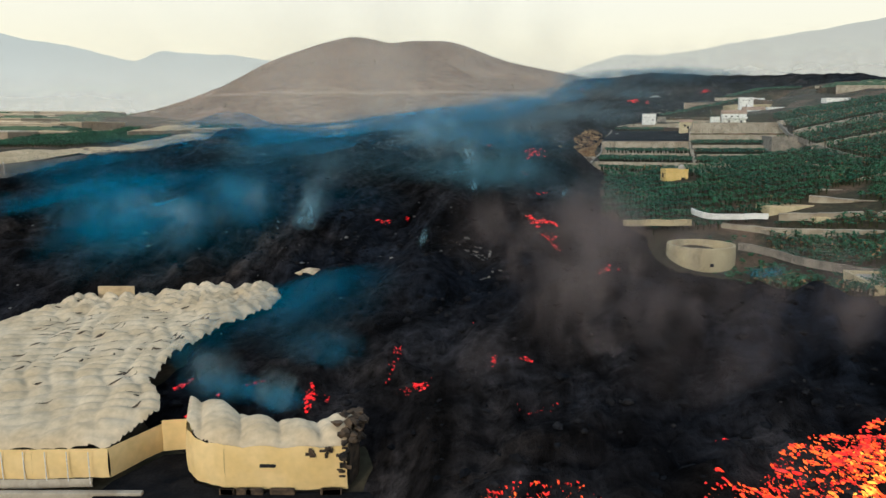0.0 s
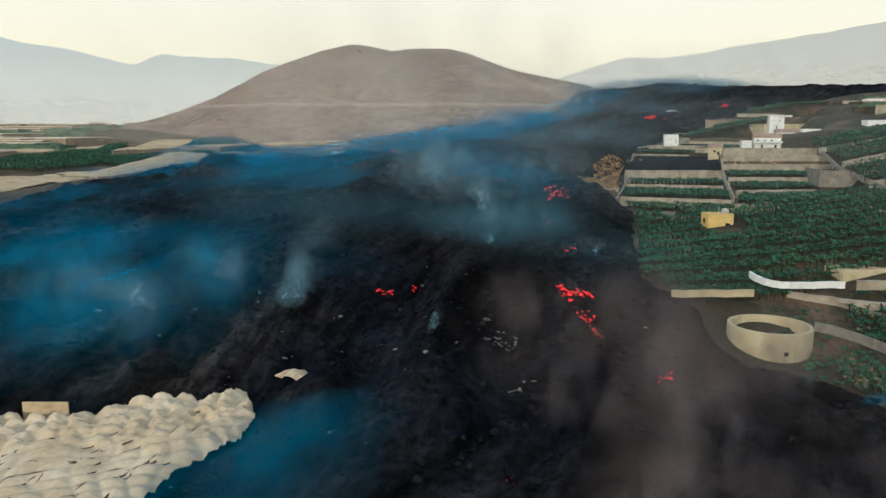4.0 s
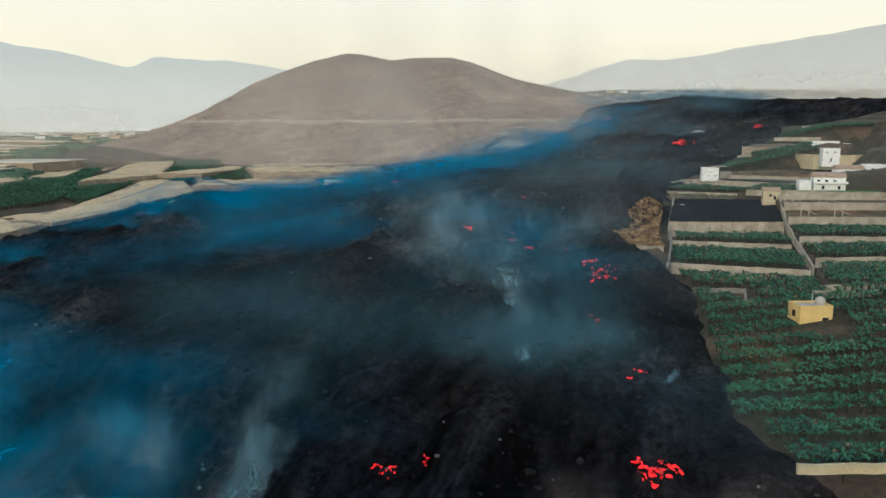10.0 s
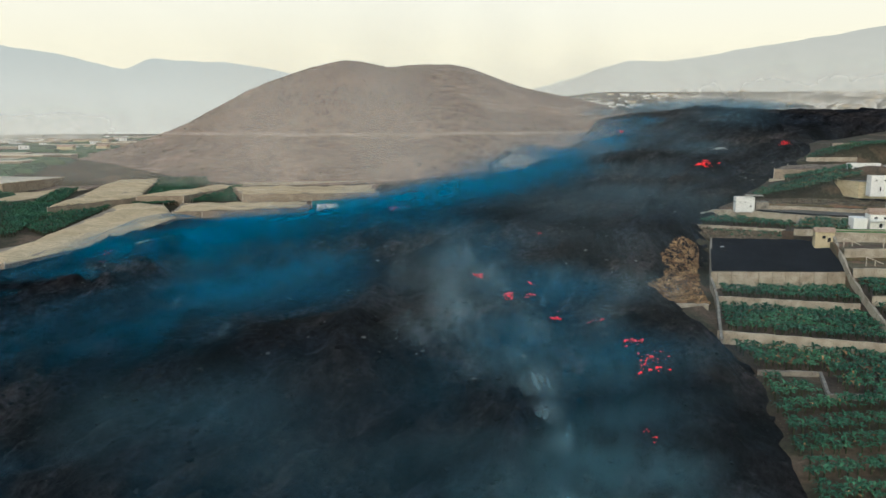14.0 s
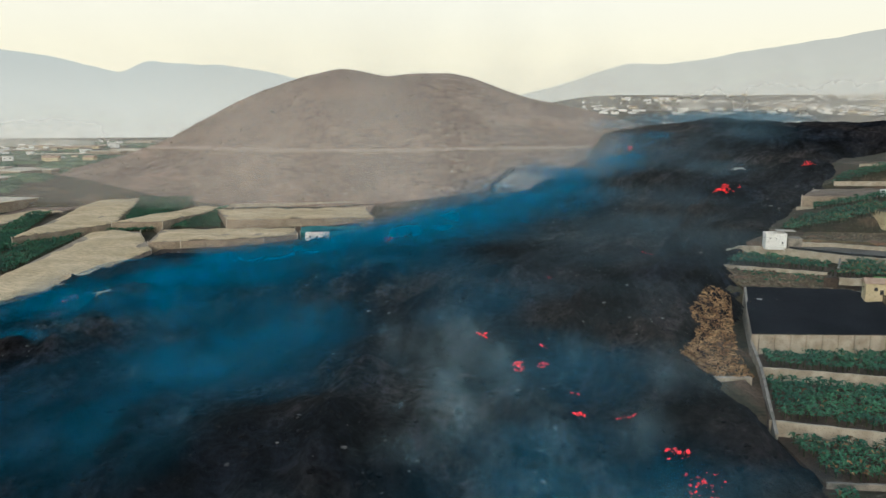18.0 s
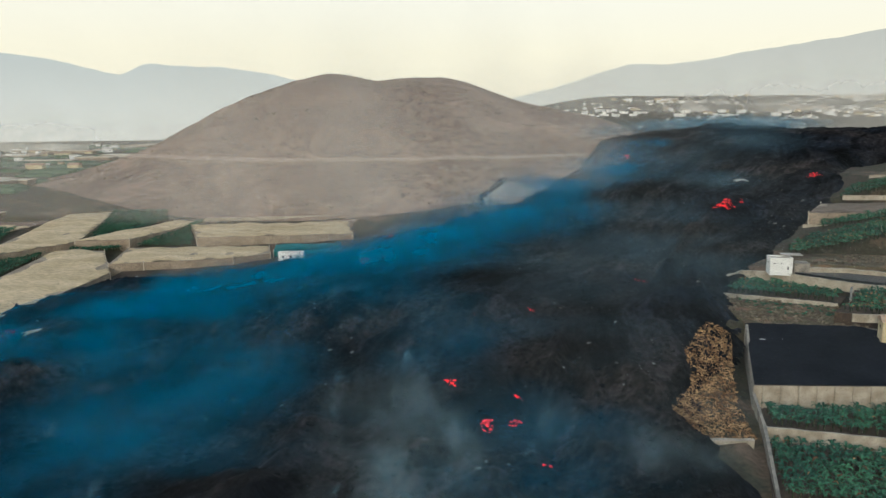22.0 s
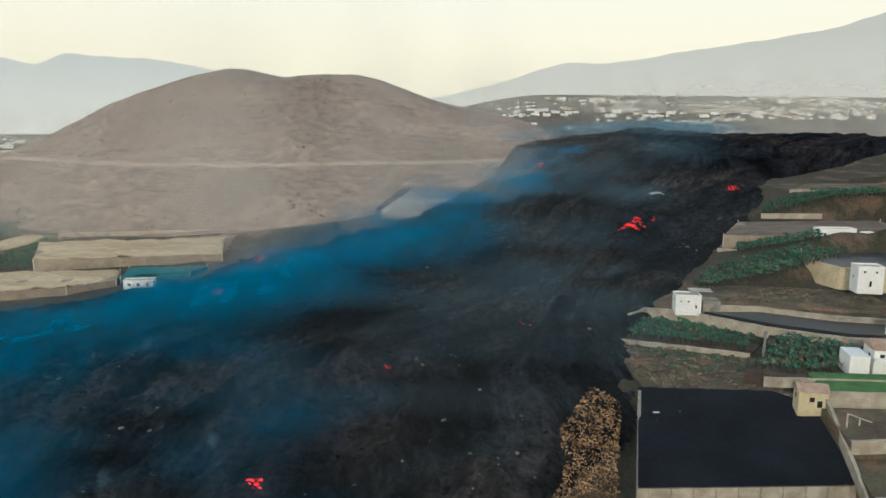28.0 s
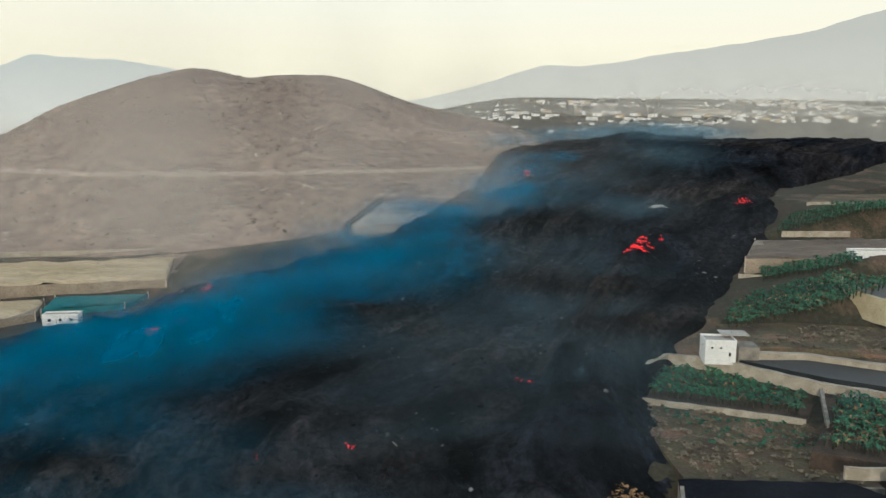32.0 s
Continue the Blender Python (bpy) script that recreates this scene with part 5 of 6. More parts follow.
# lower right: track, beige blocks, fields near the tank
wall([(88, 216), (98, 204), (106, 196), (112, 182)], [16, 14.5, 14, 13], 2.5, M_BLOCK, "grey wall along a track")
wall([(81, 199), (86, 194), (90, 180), (99, 170), (112, 165)], [13.5, 13, 12.5, 12, 12], 2.0, M_BLOCK, "grey wall along a track")
bananas("banana_field", [(72, 180), (84, 190), (88, 178), (84, 164), (68, 166)], lambda x, y: ground_z(x, y), dry=0.25, tall=2.6)
bananas("banana_field", [(92, 210), (102, 203), (112, 185), (104, 172), (94, 182), (88, 196)], lambda x, y: ground_z(x, y), dry=0.1, tall=2.8)
bananas("banana_field", [(84, 160), (110, 166), (120, 140), (92, 130), (80, 145)], lambda x, y: ground_z(x, y), dry=0.2, tall=2.8)
cistern = thing("cistern", 95, 150, 0, -8, "square cream cistern with a sunken grey roof", "cistern")
part("wall", boxed(-8, 8, -8, 8, 2, 13.0, 0.15), M_CREAM, cistern)
part("roof", boxed(-7.2, 7.2, -7.2, 7.2, 12.9, 13.06), M_FLAT, cistern)
for a in ((-8.1, 8.1, -8.1, -7.3), (-8.1, 8.1, 7.3, 8.1), (-8.1, -7.3, -7.25, 7.25), (7.3, 8.1, -7.25, 7.25)):
    part("rim", boxed(*a, 13, 13.7, 0.06), M_CREAM, cistern)
for x0, y0, w, d, z, lab in [(108, 226, 20, 8, 21.0, "beige sheeted terrace block"), (118, 214, 22, 5, 19.0, "beige sheeted terrace block"), (130, 248, 16, 6, 25, "beige sheeted terrace block")]:
    ob = thing("terrace_block", x0, y0, z, 6, lab, "terrace block")
    part("wall", boxed(-w / 2, w / 2, -d / 2, d / 2, -7, 0, 0.1), M_CREAM, ob)
    part("sheet", boxed(-w / 2 + 0.3, w / 2 - 0.3, -d / 2 + 0.3, d / 2 - 0.3, 0.0, 0.12), M_NET, ob)
for pts, tops, thick, high in [([(99, 215.5), (109, 212.5), (120, 209)], [19.6, 20.0, 20.8], 1.4, 2.2), ([(113, 226.5), (123, 220), (137, 214)], [23.8, 23.2, 23.0], 2.2, 2.0), ([(134, 259), (146, 250), (162, 243)], [27.2, 27.2, 28.0], 1.4, 2.0),
                              ([(135, 271), (150, 262), (167, 255)], [31.0, 31.2, 32.0], 1.4, 2.0), ([(83, 217.6), (96, 209), (113, 197), (130, 187)], [16.4, 16.0, 17.2, 18.0], 1.3, 2.2), ([(121, 236), (133, 229), (150, 224)], [25.0, 25.2, 26.0], 1.2, 2.0)]:
    wall(pts, tops, high, M_WALL, "broad pale wall between terraced fields", thick)
for poly in ([(90, 216), (99, 213.5), (120, 207), (130, 190), (114, 199), (97, 211.5)], [(122, 219), (137, 212), (150, 222), (132, 228)], [(123, 235), (150, 226), (160, 241), (146, 248), (134, 256)], [(136, 261), (148, 252), (164, 246), (167, 253), (150, 260), (137, 268)],
             [(78, 186), (84, 190), (89, 178), (92, 168), (80, 172)], [(98, 206), (112, 195), (128, 185), (122, 170), (104, 174), (96, 190)]):
    bananas("banana_field", poly, lambda x, y: ground_z(x, y), dry=0.12, tall=2.6)
tan = [(146, 329), (192, 319), (203, 346), (153, 356)]
terrace(tan, 39.4, M_EARTH, label="tan walled terrace with low crops")
wall([(153, 356), (146, 329), (192, 319)], 40.2, 6.5, M_BLOCK, "tan retaining wall round a raised terrace", 0.8)
bananas("banana_field", [(152, 334), (190, 325), (198, 343), (156, 352)], 39.4, rows=(0,), period=5.5, tall=1.8, leaves=6, dry=0.15)

# platform cut into the hill foot
plat = thing("hillside_platform", 0, 0, 0, 0, "pale levelled plot with a dark side wall on the hill foot", "platform")
part("slab", prism([(28, 702), (72, 706), (92, 752), (48, 762)], 48, [57, 57.5, 62, 63]), M_TRACK, plat)
part("side_wall", prism([(26, 700), (28.5, 700), (49, 763), (45, 765)], 44, [58.5, 58.5, 66, 66]), M_DARK, plat, "dark overgrown bank")

# track across the hillside
tx = np.arange(-330, 150, 6.0)
rows_ = []
for x in tx:
    yy = np.arange(660, 1040, 1.0)
    zz = hill_z(np.full_like(yy, x), yy)
    i = int(np.argmax(zz > 80))
    if zz[i] > 80 and i > 3:
        rows_.append((x, yy[i]))
v, f = [], []
for k, (x, y) in enumerate(rows_):
    for off, lift in ((-3.6, -2.0), (-1.6, 0.7), (1.6, 0.9), (2.8, 1.8)):
        v.append((x, y + off, 80 + lift))
for k in range(len(rows_) - 1):
    for j in range(3):
        q = k * 4 + j
        f.append((q, q + 4, q + 5, q + 1))
tagged(mesh("hill_track", v, f, M_PATH, smooth=True), "pale dirt track cut across the hillside", "track", kind="structure")

# scrub on the hillside
n = 9000
x, y = RNG.uniform(-400, 330, n), RNG.uniform(690, 1040, n)
z = hill_z(x, y)
ok = (z > ground_z(x, y) + 2) & (fbm(x, y, 50.0, 3) > -0.15)
x, y, z = x[ok][:3000], y[ok][:3000], z[ok][:3000]
size = RNG.uniform(0.4, 1.1, len(x))
tagged(mesh("hill_scrub", *rubble(np.stack([x, y, z + size * 0.2], -1), size, 0.6, 0.5), M_SHRUB), "sparse dry shrubs on the hillside", "shrubs", kind="stuff")
n = 1500
x, y = RNG.uniform(-380, 300, n), RNG.uniform(700, 960, n)
z = hill_z(x, y)
ok = z > ground_z(x, y) + 2
tagged(mesh("hill_stones", *rubble(np.stack([x, y, z + 0.1], -1)[ok], RNG.uniform(0.4, 1.3, n)[ok], 0.6, 0.4), M_TRACK), "pale stones on the hillside", "stones", kind="stuff")


# ---- ground sheet, cut back under the level plots ----
def cut_ground(x, y):
    z = ground_z(x, y)
    for poly, top in PADS:
        px, py = [p[0] for p in poly], [p[1] for p in poly]
        near = (x > min(px) - 14) & (x < max(px) + 14) & (y > min(py) - 14) & (y < max(py) + 14)
        if near.any():
            d = inside_distance(x[near], y[near], poly)
            z[near] = np.minimum(z[near], top - 0.8 + 1.3 * np.maximum(-d - 2.5, 0))
    return z


xs = np.concatenate([-300 - np.geomspace(12, 4300, 34)[::-1], spread(-300, 40, 4.0), spread(40, 260, 2.2), spread(260, 320, 4.0), 320 + np.geomspace(8, 4300, 36)])
ys = np.concatenate([-160 - np.geomspace(12, 3000, 16)[::-1], spread(-160, 160, 4.0), spread(160, 620, 2.2), spread(620, 760, 4.0), 760 + np.geomspace(8, 3900, 40)])
gx, gy = np.meshgrid(xs, ys, indexing="ij")
gv = np.stack([gx, gy, cut_ground(gx, gy)], -1).reshape(-1, 3)
tagged(mesh("ground", gv, grid_faces(len(xs), len(ys)), M_EARTH, smooth=True), "dry brown volcanic slope with sparse scrub", "ground", kind="structure")

# ---- far plain and town ----
far_house = thing("far_house", 0, 0, -900, 0, "small white house in the distant town", "house", "houses of the distant town")
part("wall", boxed(-6, 6, -4.5, 4.5, -3, 5.5), M_WHITE, far_house)
part("roof", boxed(-6.3, 6.3, -4.8, 4.8, 5.5, 6.0), M_FLAT, far_house)
part("window", boxed(-4, -2.5, -4.6, -4.4, 2, 3.6), M_DARK, far_house)
part("window", boxed(2.5, 4, -4.6, -4.4, 2, 3.6), M_DARK, far_house)
far_red = thing("far_house", 0, 0, -900, 0, "small cream house with tiled roof in the distant town", "house", "houses of the distant town")
part("wall", boxed(-6, 6, -4.5, 4.5, -3, 4), M_CREAM, far_red)
bm = bmesh.new()
e = [bm.verts.new(q) for q in ((-6.5, -5, 4), (6.5, -5, 4), (6.5, 5, 4), (-6.5, 5, 4), (-6.5, 0, 6.4), (6.5, 0, 6.4))]
for q in ((0, 1, 5, 4), (2, 3, 4, 5), (1, 2, 5), (3, 0, 4)):
    bm.faces.new([e[i] for i in q])
part("roof", bm, M_ROOF, far_red)
count = 0
for i in range(2000):
    if count >= 290:
        break
    y = random.uniform(1350, 3300)
    ratio = random.uniform(0.16, 0.62) if i % 12 else random.uniform(-0.62, -0.40)
    x = y * ratio
    if ratio < 0:
        y *= 0.75
        x *= 0.75
    if float(fbm(np.array(x), np.array(y), 400.0, 2)) < -0.05 or (x < 900 and inside_distance(np.array([x]), np.array([y]), LAVA)[0] > -10):
        continue
    src = far_house if random.random() < 0.75 else far_red
    s = random.uniform(0.6, 1.25)
    copy_thing(src, pose(x, y, g1(x, y) + 0.5, 0, 0, random.uniform(-40, 40)) @ Matrix.Diagonal((s * random.uniform(0.8, 1.8), s, s, 1)))
    count += 1
for src, x, y in ((far_house, 620, 1900), (far_red, 700, 2050)):
    src.matrix_world = pose(x, y, g1(x, y) + 0.5)

tv, tf = [], []
cube_v = np.array([(a, b, c) for a in (-1, 1) for b in (-1, 1) for c in (-1, 1)], float)
cube_f = np.array([[0, 1, 3, 2], [4, 6, 7, 5], [0, 4, 5, 1], [2, 3, 7, 6], [0, 2, 6, 4], [1, 5, 7, 3]])
n = 1500
y = RNG.uniform(1500, 2900, n)
x = y * np.where(RNG.random(n) < 0.72, RNG.uniform(0.14, 0.75, n), RNG.uniform(-0.75, -0.42, n) * 0.95)
ok = (fbm(x, y, 130.0, 3) > 0.1) & (inside_distance(x, y, LAVA) < -20)
x, y = x[ok], y[ok]
size = np.stack([RNG.uniform(2.0, 5, len(x)), RNG.uniform(2.0, 4, len(x)), RNG.uniform(1.2, 2.6, len(x))], -1)
tv = cube_v[None] * size[:, None] + np.stack([x, y, ground_z(x, y) + 2], -1)[:, None]
tf = cube_f[None] + (np.arange(len(x)) * 8)[:, None, None]
M_TOWN = mat("white_town_walls", (0.72, 0.70, 0.64), (0.82, 0.80, 0.74), 0.02, 0.3, bump=0, island=0.25)
tagged(mesh("distant_town", tv.reshape(-1, 3), tf.reshape(-1, 4), M_TOWN), "countless small white houses of a distant town", "town", kind="stuff")

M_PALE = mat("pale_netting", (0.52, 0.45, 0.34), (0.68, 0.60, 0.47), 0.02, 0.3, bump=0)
M_GREEN = mat("far_plantation", (0.055, 0.10, 0.06), (0.10, 0.15, 0.09), 0.02, 0.3, bump=0.5, depth=1.0)
for i in range(420):
    y = random.uniform(480, 900) if i % 2 else random.uniform(800, 2600)
    x = -y * random.uniform(0.34, 0.80) - 20
    if x > -310 and y < 760 or (x > -372 and 690 < y < 1300):
        continue
    w, d, h = random.uniform(25, 80), random.uniform(20, 70), random.uniform(2, 5)
    z = min(g1(x - w / 2, y), g1(x + w / 2, y))
    green = random.random() < 0.6
    ob = tagged(new("far_plantation" if green else "far_net_house"), "distant green banana plantation" if green else "distant pale net-covered plantation", "plantation", "plantations on the far plain")
    ob.matrix_world = pose(x, y, z, 0, 0, random.uniform(-12, 12))
    if green:
        u, v = np.meshgrid(np.linspace(-w / 2, w / 2, 16), np.linspace(-d / 2, d / 2, 16), indexing="ij")
        hz = h * 0.6 + 1.2 * RNG.random(u.shape)
        hz[[0, -1], :] = -2
        hz[:, [0, -1]] = -2
        mesh("canopy", np.stack([u, v, hz], -1).reshape(-1, 3), grid_faces(16, 16), M_GREEN, ob)
    else:
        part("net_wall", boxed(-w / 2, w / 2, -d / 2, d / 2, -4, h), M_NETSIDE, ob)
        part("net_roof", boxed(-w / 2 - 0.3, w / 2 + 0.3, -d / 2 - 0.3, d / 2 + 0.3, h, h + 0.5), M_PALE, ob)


# scattered fields on the right-hand slope
for i in range(120):
    y = random.uniform(300, 1100)
    x = random.uniform(170, 620)
    if inside_distance(np.array([x]), np.array([y]), LAVA)[0] > -26 or x / y < 0.36 or (x < 262 and y < 620):
        continue
    w, d = random.uniform(25, 60), random.uniform(12, 26)
    z = max(g1(x + a * w / 2, y + b * d / 2) for a in (-1, 1) for b in (-1, 1))
    ob = tagged(new("terraced_plot"), "level terraced plot behind a pale wall", "terrace", "terraced plots on the slope")
    ob.matrix_world = pose(x, y, z, 0, 0, random.uniform(-14, 4))
    part("soil", boxed(-w / 2, w / 2, -d / 2, d / 2, -9, 0), random.choice((M_RED, M_SOIL, M_EARTH)), ob)
    part("wall", boxed(-w / 2, w / 2, -d / 2 - 0.5, -d / 2 - 0.01, -8, 0.7, 0.05), M_WALL, ob)
    if random.random() < 0.6:
        u, v = np.meshgrid(np.linspace(-w / 2 + 1, w / 2 - 1, 26), np.linspace(-d / 2 + 1, d / 2 - 1, 12), indexing="ij")
        hz = 1.2 + 2.0 * RNG.random(u.shape)
        hz[[0, -1], :] = -0.5
        hz[:, [0, -1]] = -0.5
        mesh("crop", np.stack([u, v, hz], -1).reshape(-1, 3), grid_faces(26, 12), M_GREEN, ob)


# ---- far ridges ----
def ridge(name, d, profile, material, label, foot=-60):
    """A far mountain ridge: bearings in degrees from straight ahead, and heights."""
    a = np.arange(profile[0][0], profile[-1][0] + 0.01, 0.35)
    top = np.interp(a, [p[0] for p in profile], [p[1] for p in profile]) + 16 * fbm(a, a * 0 + d, 3.0, 5)
    v, f = [], []
    for k, (b, h) in enumerate(zip(np.radians(a), top)):
        for q in range(7):
            t = q / 6
            r = d - 420 * (1 - t) ** 1.0 + 8 * float(vnoise(np.array(a[k] * 1.5), np.array(q * 1.7)))
            v.append((r * math.sin(b), r * math.cos(b), foot + (h - foot) * t))
    for k in range(len(a) - 1):
        for q in range(6):
            i = k * 7 + q
            f.append((i, i + 7, i + 8, i + 1))
    return tagged(mesh(name, v, f, material, smooth=True), label, "mountain", kind="structure")


# haze is in these ridge colours: paler at the foot than at the crest
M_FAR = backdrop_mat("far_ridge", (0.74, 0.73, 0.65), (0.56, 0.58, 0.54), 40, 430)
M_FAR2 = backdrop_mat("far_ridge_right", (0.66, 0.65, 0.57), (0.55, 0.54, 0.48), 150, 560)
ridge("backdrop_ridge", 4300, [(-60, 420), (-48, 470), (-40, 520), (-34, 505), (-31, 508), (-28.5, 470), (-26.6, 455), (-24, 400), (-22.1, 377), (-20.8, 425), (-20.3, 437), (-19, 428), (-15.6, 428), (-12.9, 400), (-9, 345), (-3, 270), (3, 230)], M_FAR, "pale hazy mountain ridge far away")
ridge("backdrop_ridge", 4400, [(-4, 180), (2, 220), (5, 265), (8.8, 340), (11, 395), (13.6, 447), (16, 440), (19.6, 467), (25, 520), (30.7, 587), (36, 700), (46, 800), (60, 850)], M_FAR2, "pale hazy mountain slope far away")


# ---- smoke ----
def puff(x, y, z, w, height, dense, material, lean=0.0, label="thin blue smoke drifting over the lava", turn=0.0, name="smoke_puff"):
    """A soft upright wisp of smoke centred on a place: a wavy sheet that thins out towards its rim."""
    n = 12
    u, v = np.meshgrid(np.linspace(-1, 1, n), np.linspace(-1, 1, n), indexing="ij")
    px = u * w + lean * v * height / 2
    bow = 0.12 * w * np.sin(u * 2.2 + x) + 0.18 * w * vnoise(u * 1.5 + 0.1 * x, v * 1.5 + 0.1 * y)
    ob = mesh(name, np.stack([px, v * height / 2, bow], -1).reshape(-1, 3), grid_faces(n, n), material, smooth=True)
    ob.matrix_world = pose(x, y, z, 90, 0, turn)
    ob.color = (1, 1, 1, dense)
    return tagged(ob, label, "smoke", "smoke over the flow", "stuff")


def along(pts, gap, jitter):
    """Places at even steps along a line, each a little off it."""
    out = []
    for (ax, ay), (bx, by) in zip(pts, pts[1:]):
        k = max(1, int(math.hypot(bx - ax, by - ay) / gap))
        out += [(ax + (bx - ax) * i / k + RNG.uniform(-jitter, jitter), ay + (by - ay) * i / k + RNG.uniform(-4, 4)) for i in range(k)]
    return out


def bank(pts, gap, jitter, w, height, dense, material, label, reach=-12):
    """A long bank of smoke: upright wisps one behind another along a line."""
    for x, y in along(pts, gap, jitter):
        if inside_distance(np.array([x]), np.array([y]), LAVA)[0] < reach:
            continue
        h = height * RNG.uniform(0.75, 1.3)
        puff(x, y, lava_top(x, y) + 0.36 * h, w * RNG.uniform(0.75, 1.25), h, dense * RNG.uniform(0.7, 1.2), material, RNG.uniform(-0.3, 0.5), label, RNG.uniform(-14, 14))


def low_bank(x, y, rx, ry, lift, dense, material, label="blue smoke lying low over the lava"):
    """A low sheet of smoke that follows the broad form of the flow."""
    n = 22
    u, v = np.meshgrid(np.linspace(-1, 1, n), np.linspace(-1, 1, n), indexing="ij")
    px, py = x + u * rx, y + v * ry
    base = sum(lava_z(px + i * rx / 8, py + j * ry / 8)[0] for i in (-1, 0, 1) for j in (-1, 0, 1)) / 9
    z = base + lift + 3 * np.clip(1 - u * u - v * v, 0, 1)
    ob = mesh("smoke_bank", np.stack([px - x, py - y, z - z.mean()], -1).reshape(-1, 3), grid_faces(n, n), material, smooth=True)
    ob.location = (x, y, float(z.mean()))
    ob.color = (1, 1, 1, dense)
    tagged(ob, label, "smoke", "smoke over the flow", "stuff")


# deep blue banks along the far margin of the flow, thinner over its middle
bank([(-176, 330), (-156, 400), (-132, 456), (-100, 503), (-60, 533), (-16, 573), (28, 603), (72, 647), (118, 715), (160, 800)], 8, 8, 34, 12, 0.42, S_BLUE, "blue smoke along the margin of the flow", -8)
bank([(-130, 400), (-100, 450), (-70, 500), (-20, 555), (30, 620), (80, 700), (130, 780)], 12, 18, 56, 18, 0.30, S_BLUE, "blue smoke over the flow")
bank([(-70, 340), (-55, 400), (-40, 460), (0, 520), (50, 590)], 12, 22, 54, 20, 0.18, S_BLUE, "thin blue smoke over the middle of the flow")
bank([(20, 290), (30, 330), (10, 390), (5, 450)], 11, 16, 34, 18, 0.15, S_BLUE, "thin blue smoke over the middle of the flow")
# a shallow pale layer over the vents in the middle, thick only where one looks along it
bank([(12, 236), (22, 292)], 6, 14, 36, 17, 0.18, S_MIST, "pale blue smoke lying over the vents")
bank([(-70, 262), (-30, 250), (20, 230), (40, 208)], 9, 12, 44, 20, 0.06, S_MIST, "pale blue smoke lying over the flow")
bank([(-150, 300), (-120, 262), (-80, 232), (-30, 205)], 9, 14, 46, 18, 0.08, S_BLUE, "thin blue smoke over the flow")
for a in [(-66, 390, 60, 105, 10, 0.45), (-118, 440, 54, 95, 10, 0.65), (-75, 470, 66, 80, 10, 0.65), (-15, 510, 72, 75, 10, 0.6), (-95, 325, 60, 75, 9, 0.30), (-108, 230, 48, 56, 6, 0.6), (-72, 192, 46, 46, 6, 0.5), (10, 285, 46, 44, 7, 0.22), (-28, 130, 28, 28, 5, 0.45), (50, 580, 70, 75, 10, 0.45), (125, 700, 65, 85, 10, 0.42), (-40, 245, 50, 50, 9, 0.06)]:
    low_bank(*a, S_LOW)
# the bright blue cloud beside the greenhouse, with its shreds
for x, y, up, w, h, d in [(-74, 182, 5, 26, 18, 0.6), (-68, 190, 7, 14, 14, 0.7), (-88, 196, 6, 32, 18, 0.5), (-100, 212, 7, 32, 20, 0.5), (-114, 230, 7, 32, 20, 0.45), (-58, 206, 9, 10, 20, 0.4), (-92, 222, 6, 26, 18, 0.45),
                          (-36, 109, 3, 7, 9, 0.6), (-41, 117, 5, 6, 12, 0.5), (-24, 103, 2, 4, 8, 0.7), (-30, 106, 2, 6, 7, 0.5), (66, 146, 3, 7, 4, 0.5), (-20, 112, 4, 12, 10, 0.3), (-140, 420, 4, 16, 9, 0.4), (-125, 395, 4, 14, 8, 0.35),
                          (-60, 548, 4, 20, 14, 0.5), (-20, 598, 5, 20, 16, 0.5), (-95, 520, 4, 20, 12, 0.45), (30, 650, 5, 20, 16, 0.45), (-10, 560, 6, 24, 16, 0.35), (70, 740, 6, 22, 18, 0.4)]:
    puff(x, y, lava_top(x, y) + up, w, h, d, S_CYAN, RNG.uniform(0.1, 0.5), "bright blue smoke rising from the lava")
for x, y, up, w, h, d in [(-38.5, 198, 3, 2.6, 9, 0.5), (-37.5, 202, 5, 3.6, 13, 0.4), (-36, 207, 8, 5.5, 16, 0.3), (-34, 214, 11, 8, 18, 0.22), (10, 250, 2, 2.0, 7, 0.6), (11, 262, 4, 2.5, 12, 0.6)]:
    puff(x, y, lava_top(x, y) + up, w, h, d, S_WISP, 0.35, "thin wisp of bluish smoke rising from a crack")
for x, y, up, w, h, d in [(-68, 184, 7, 16, 18, 0.42), (-74, 192, 8, 22, 20, 0.35), (-58, 200, 10, 12, 22, 0.3), (-84, 204, 7, 26, 18, 0.28), (-36, 110, 4, 5, 12, 0.4), (-25, 104, 3, 3, 10, 0.4)]:
    puff(x, y, lava_top(x, y) + up, w, h, d, S_PALE, 0.4, "pale heart of the blue smoke cloud")
# the pale column over the middle, from a vent upwards and downwind
for k in range(10):
    x, y = 10 - 2.0 * k + RNG.uniform(-1, 1) * k * 0.5, 262 + 10 * k
    puff(x, y, 30 + 2.0 * k, 4.0 + 3.2 * k, 9 + 2.4 * k, 0.74 - 0.068 * k, S_PALE, -0.35, "pale smoke column rising from a vent", RNG.uniform(-10, 10))
for x, y, up, w, h, d in [(30, 300, 8, 14, 20, 0.22), (44, 330, 8, 18, 18, 0.22), (20, 350, 9, 16, 22, 0.22), (-15, 300, 8, 14, 14, 0.2)]:
    puff(x, y, lava_top(x, y) + up, w, h, d, S_PALE, -0.3, "pale smoke rising from cracks in the lava")
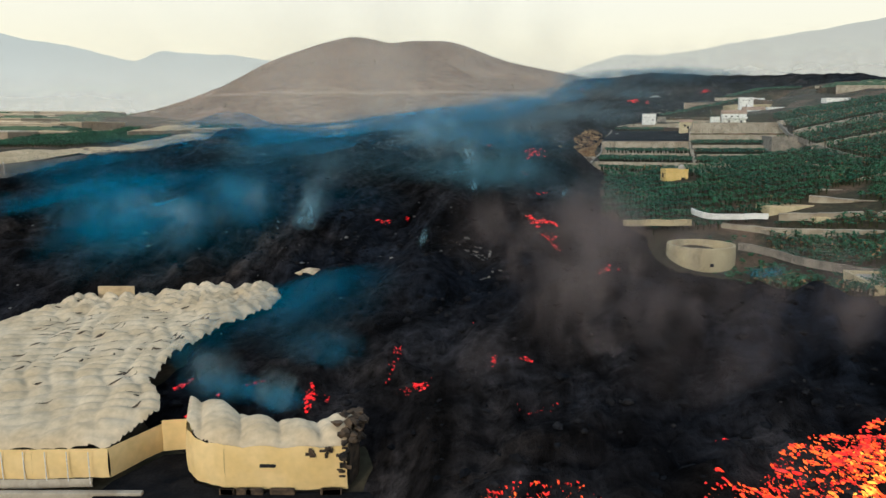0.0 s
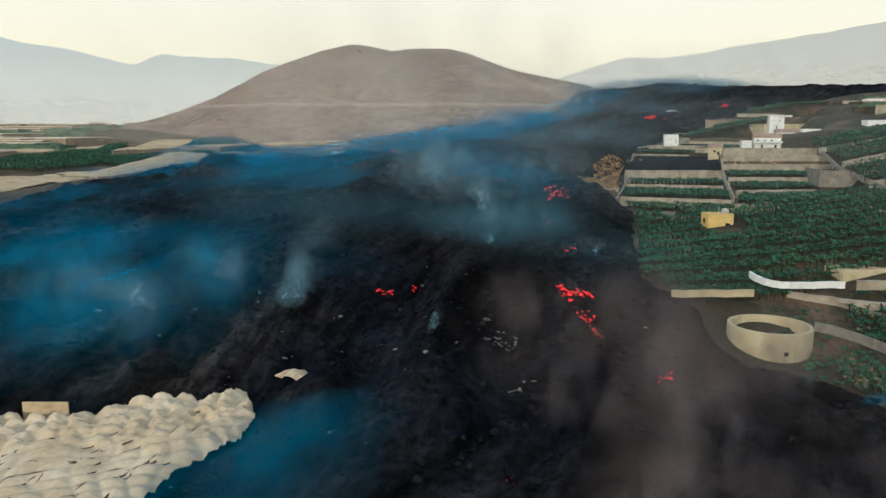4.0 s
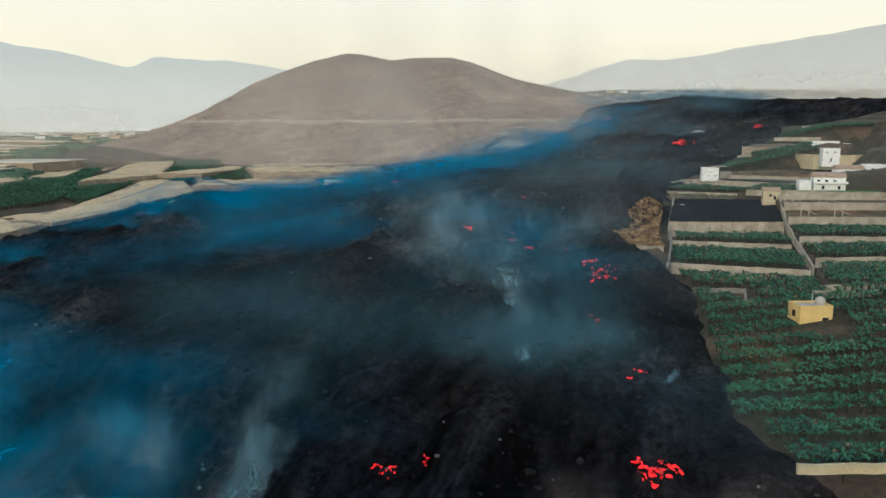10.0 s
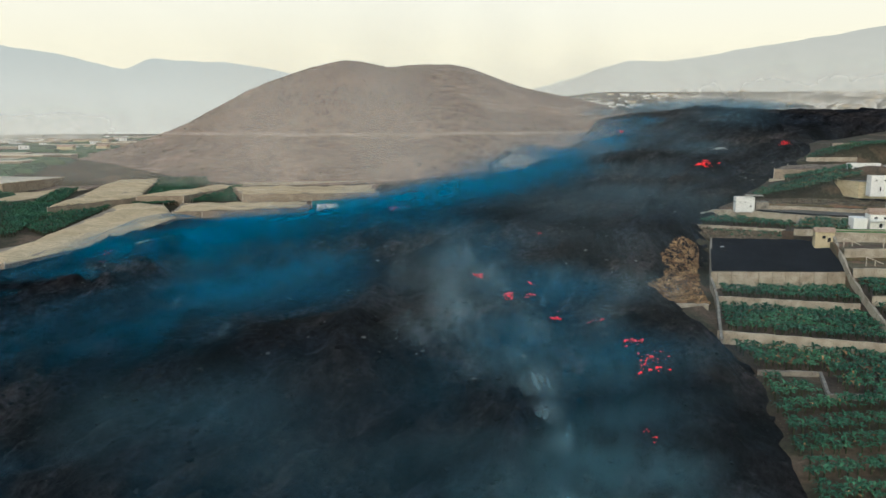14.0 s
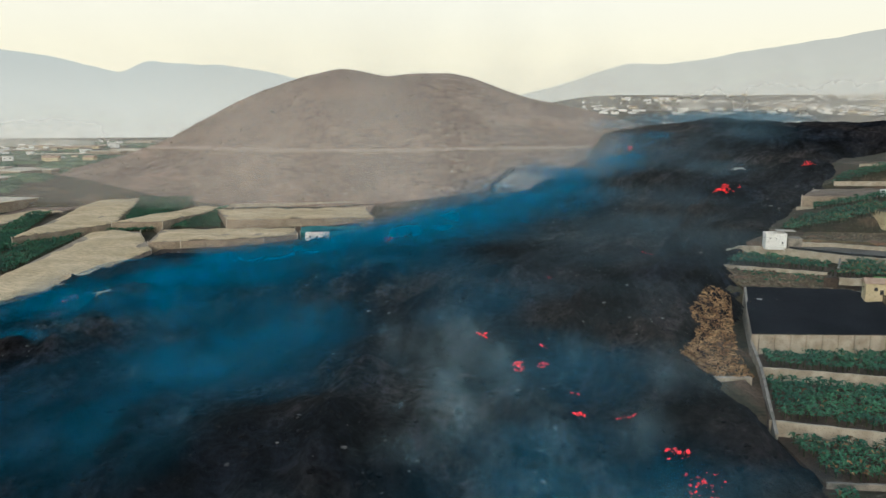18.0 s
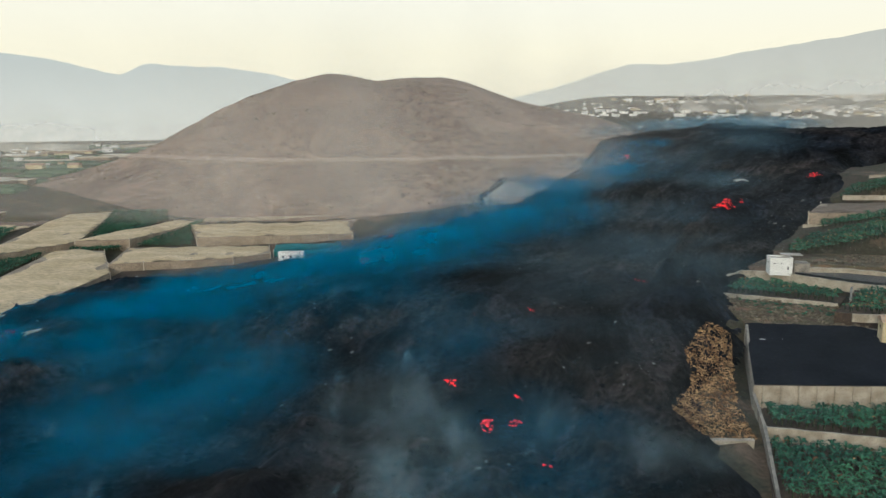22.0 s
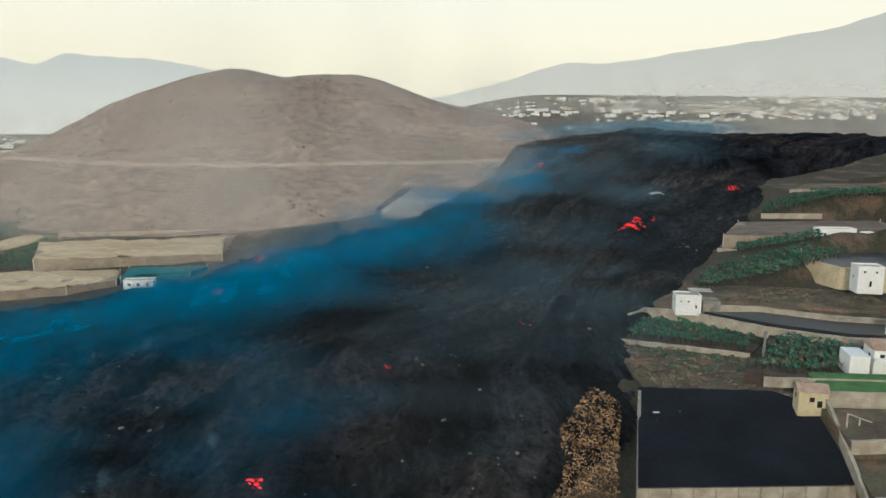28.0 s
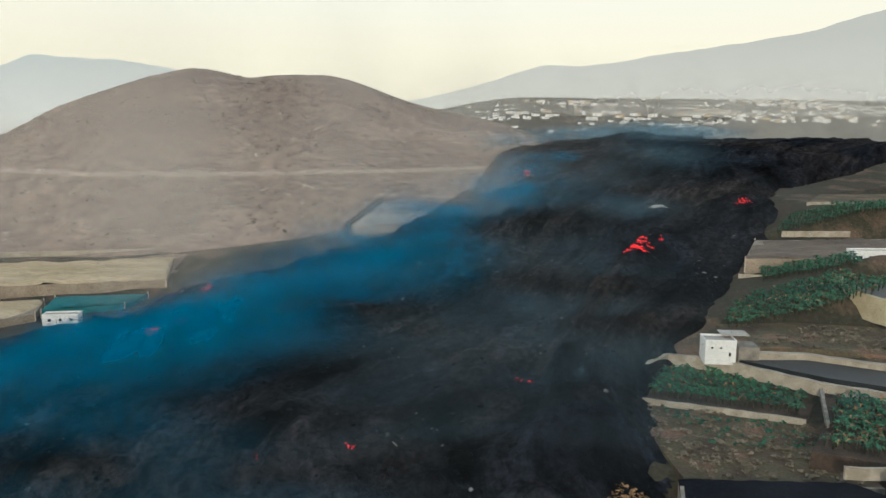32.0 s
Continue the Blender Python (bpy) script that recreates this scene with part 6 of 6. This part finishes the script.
# grey-blue veil over the far flow
bank([(30, 430), (60, 500), (105, 580), (160, 670), (215, 760), (270, 850), (330, 930)], 13, 30, 75, 15, 0.13, S_VEIL, "thin grey-blue veil of smoke over the far flow")
bank([(55, 380), (80, 450), (120, 540)], 16, 18, 44, 13, 0.10, S_VEIL, "thin grey-blue veil of smoke over the far flow")
bank([(130, 860), (210, 900), (300, 960), (400, 1000)], 20, 16, 80, 18, 0.4, S_VEIL, "thin grey-blue veil of smoke over the far flow")
# brown-grey smoke over the hot front
for x, y, up, w, h, d in [(20, 108, 6, 20, 20, 0.4), (34, 122, 9, 22, 28, 0.4), (18, 136, 8, 24, 24, 0.34), (40, 146, 9, 26, 26, 0.34), (26, 166, 9, 28, 26, 0.34), (32, 186, 9, 28, 24, 0.28), (56, 116, 6, 24, 20, 0.42), (64, 102, 5, 22, 18, 0.42), (44, 98, 6, 20, 18, 0.36), (8, 100, 5, 18, 14, 0.28), (50, 132, 7, 28, 22, 0.34), (34, 90, 6, 18, 14, 0.34), (66, 130, 5, 24, 16, 0.36), (52, 156, 7, 26, 20, 0.3), (24, 122, 12, 8, 30, 0.3), (30, 150, 14, 9, 30, 0.25)]:
    puff(x, y, lava_top(x, y) + up, w, h, d, S_BROWN, RNG.uniform(0.0, 0.5), "brown-grey smoke rising over the hot flow front")
# small white fumaroles
for x, y in ((-60, 520), (-30, 560), (-85, 470), (-10, 420), (60, 380), (-120, 440), (-100, 380), (-20, 330), (20, 350), (-40, 470), (-5, 190), (40, 240), (66, 170), (-60, 420), (10, 300), (-70, 560), (90, 470), (-45, 430), (-28, 400), (-75, 350)):
    puff(x, y, lava_top(x, y) + 2.2, RNG.uniform(0.8, 1.5), RNG.uniform(5, 10), 0.42, S_WISP, RNG.uniform(0.1, 0.9), "small white fumarole rising from a crack")


def haze(x, y, w, height, dense, label, up=10):
    """A wide curtain of thin dust and smoke across the valley."""
    n = 30
    u, v = np.meshgrid(np.linspace(-1, 1, n), np.linspace(-1, 1, n), indexing="ij")
    px, py, pz = u * w, v * height, 0.02 * w * (1 - u * u) + 6 * vnoise(u * 3, v * 3)
    ob = mesh("haze_curtain", np.stack([px, py, pz], -1).reshape(-1, 3), grid_faces(n, n), S_HAZE, smooth=True)
    ob.matrix_world = pose(x, y, g1(x, y) + up, 90, 0, 0)
    ob.color = (1, 1, 1, dense)
    tagged(ob, label, "haze", "haze across the valley", "stuff")


for y in (692, 704, 716):
    haze(-120, y, 460, 210, 0.11, "thin grey haze before the hill")
for x, y, w, h, d in ((-40, 585, 60, 120, 0.22), (30, 640, 50, 130, 0.22), (90, 690, 60, 110, 0.2), (-110, 560, 60, 100, 0.14)):
    haze(x, y, w, h, d, "faint smoke drifting up before the hill", 50)
# the thin smoke that lies along the whole valley, far below the way of the flight
for k, y in enumerate(np.concatenate([spread(228, 470, 13.0), spread(470, 690, 22.0)])):
    n = 60
    u, v = np.meshgrid(np.linspace(-1, 1, n), np.linspace(0, 1, 9), indexing="ij")
    px = 40 + 0.12 * y + 300 * u
    py = y + 10 * vnoise(u * 4 + k, v + k)
    lay = np.maximum(ground_z(px, py), lava_z(px, py)[0])
    lay = (lay + np.roll(lay, 1, 0) + np.roll(lay, -1, 0)) / 3
    ob = mesh("smoky_air", np.stack([px - 40, 24 * v, py - y], -1).reshape(-1, 3) * (1, 1, -1) + np.stack([0 * px, lay, 0 * px], -1).reshape(-1, 3), grid_faces(n, 9), S_AIR, smooth=True)
    ob.matrix_world = pose(40, y, 0, 90, 0, 0)
    ob.color = (1, 1, 1, 0.011)
    tagged(ob, "thin grey-blue smoke in the air over the valley", "haze", "haze across the valley", "stuff")
haze(900, 1330, 1300, 160, 0.42, "pale haze over the distant town")
haze(1100, 2100, 1900, 220, 0.35, "pale haze over the distant town")
haze(-1000, 1150, 800, 95, 0.62, "pale haze over the far plain")
haze(-1300, 1900, 1500, 150, 0.6, "pale haze over the far plain")
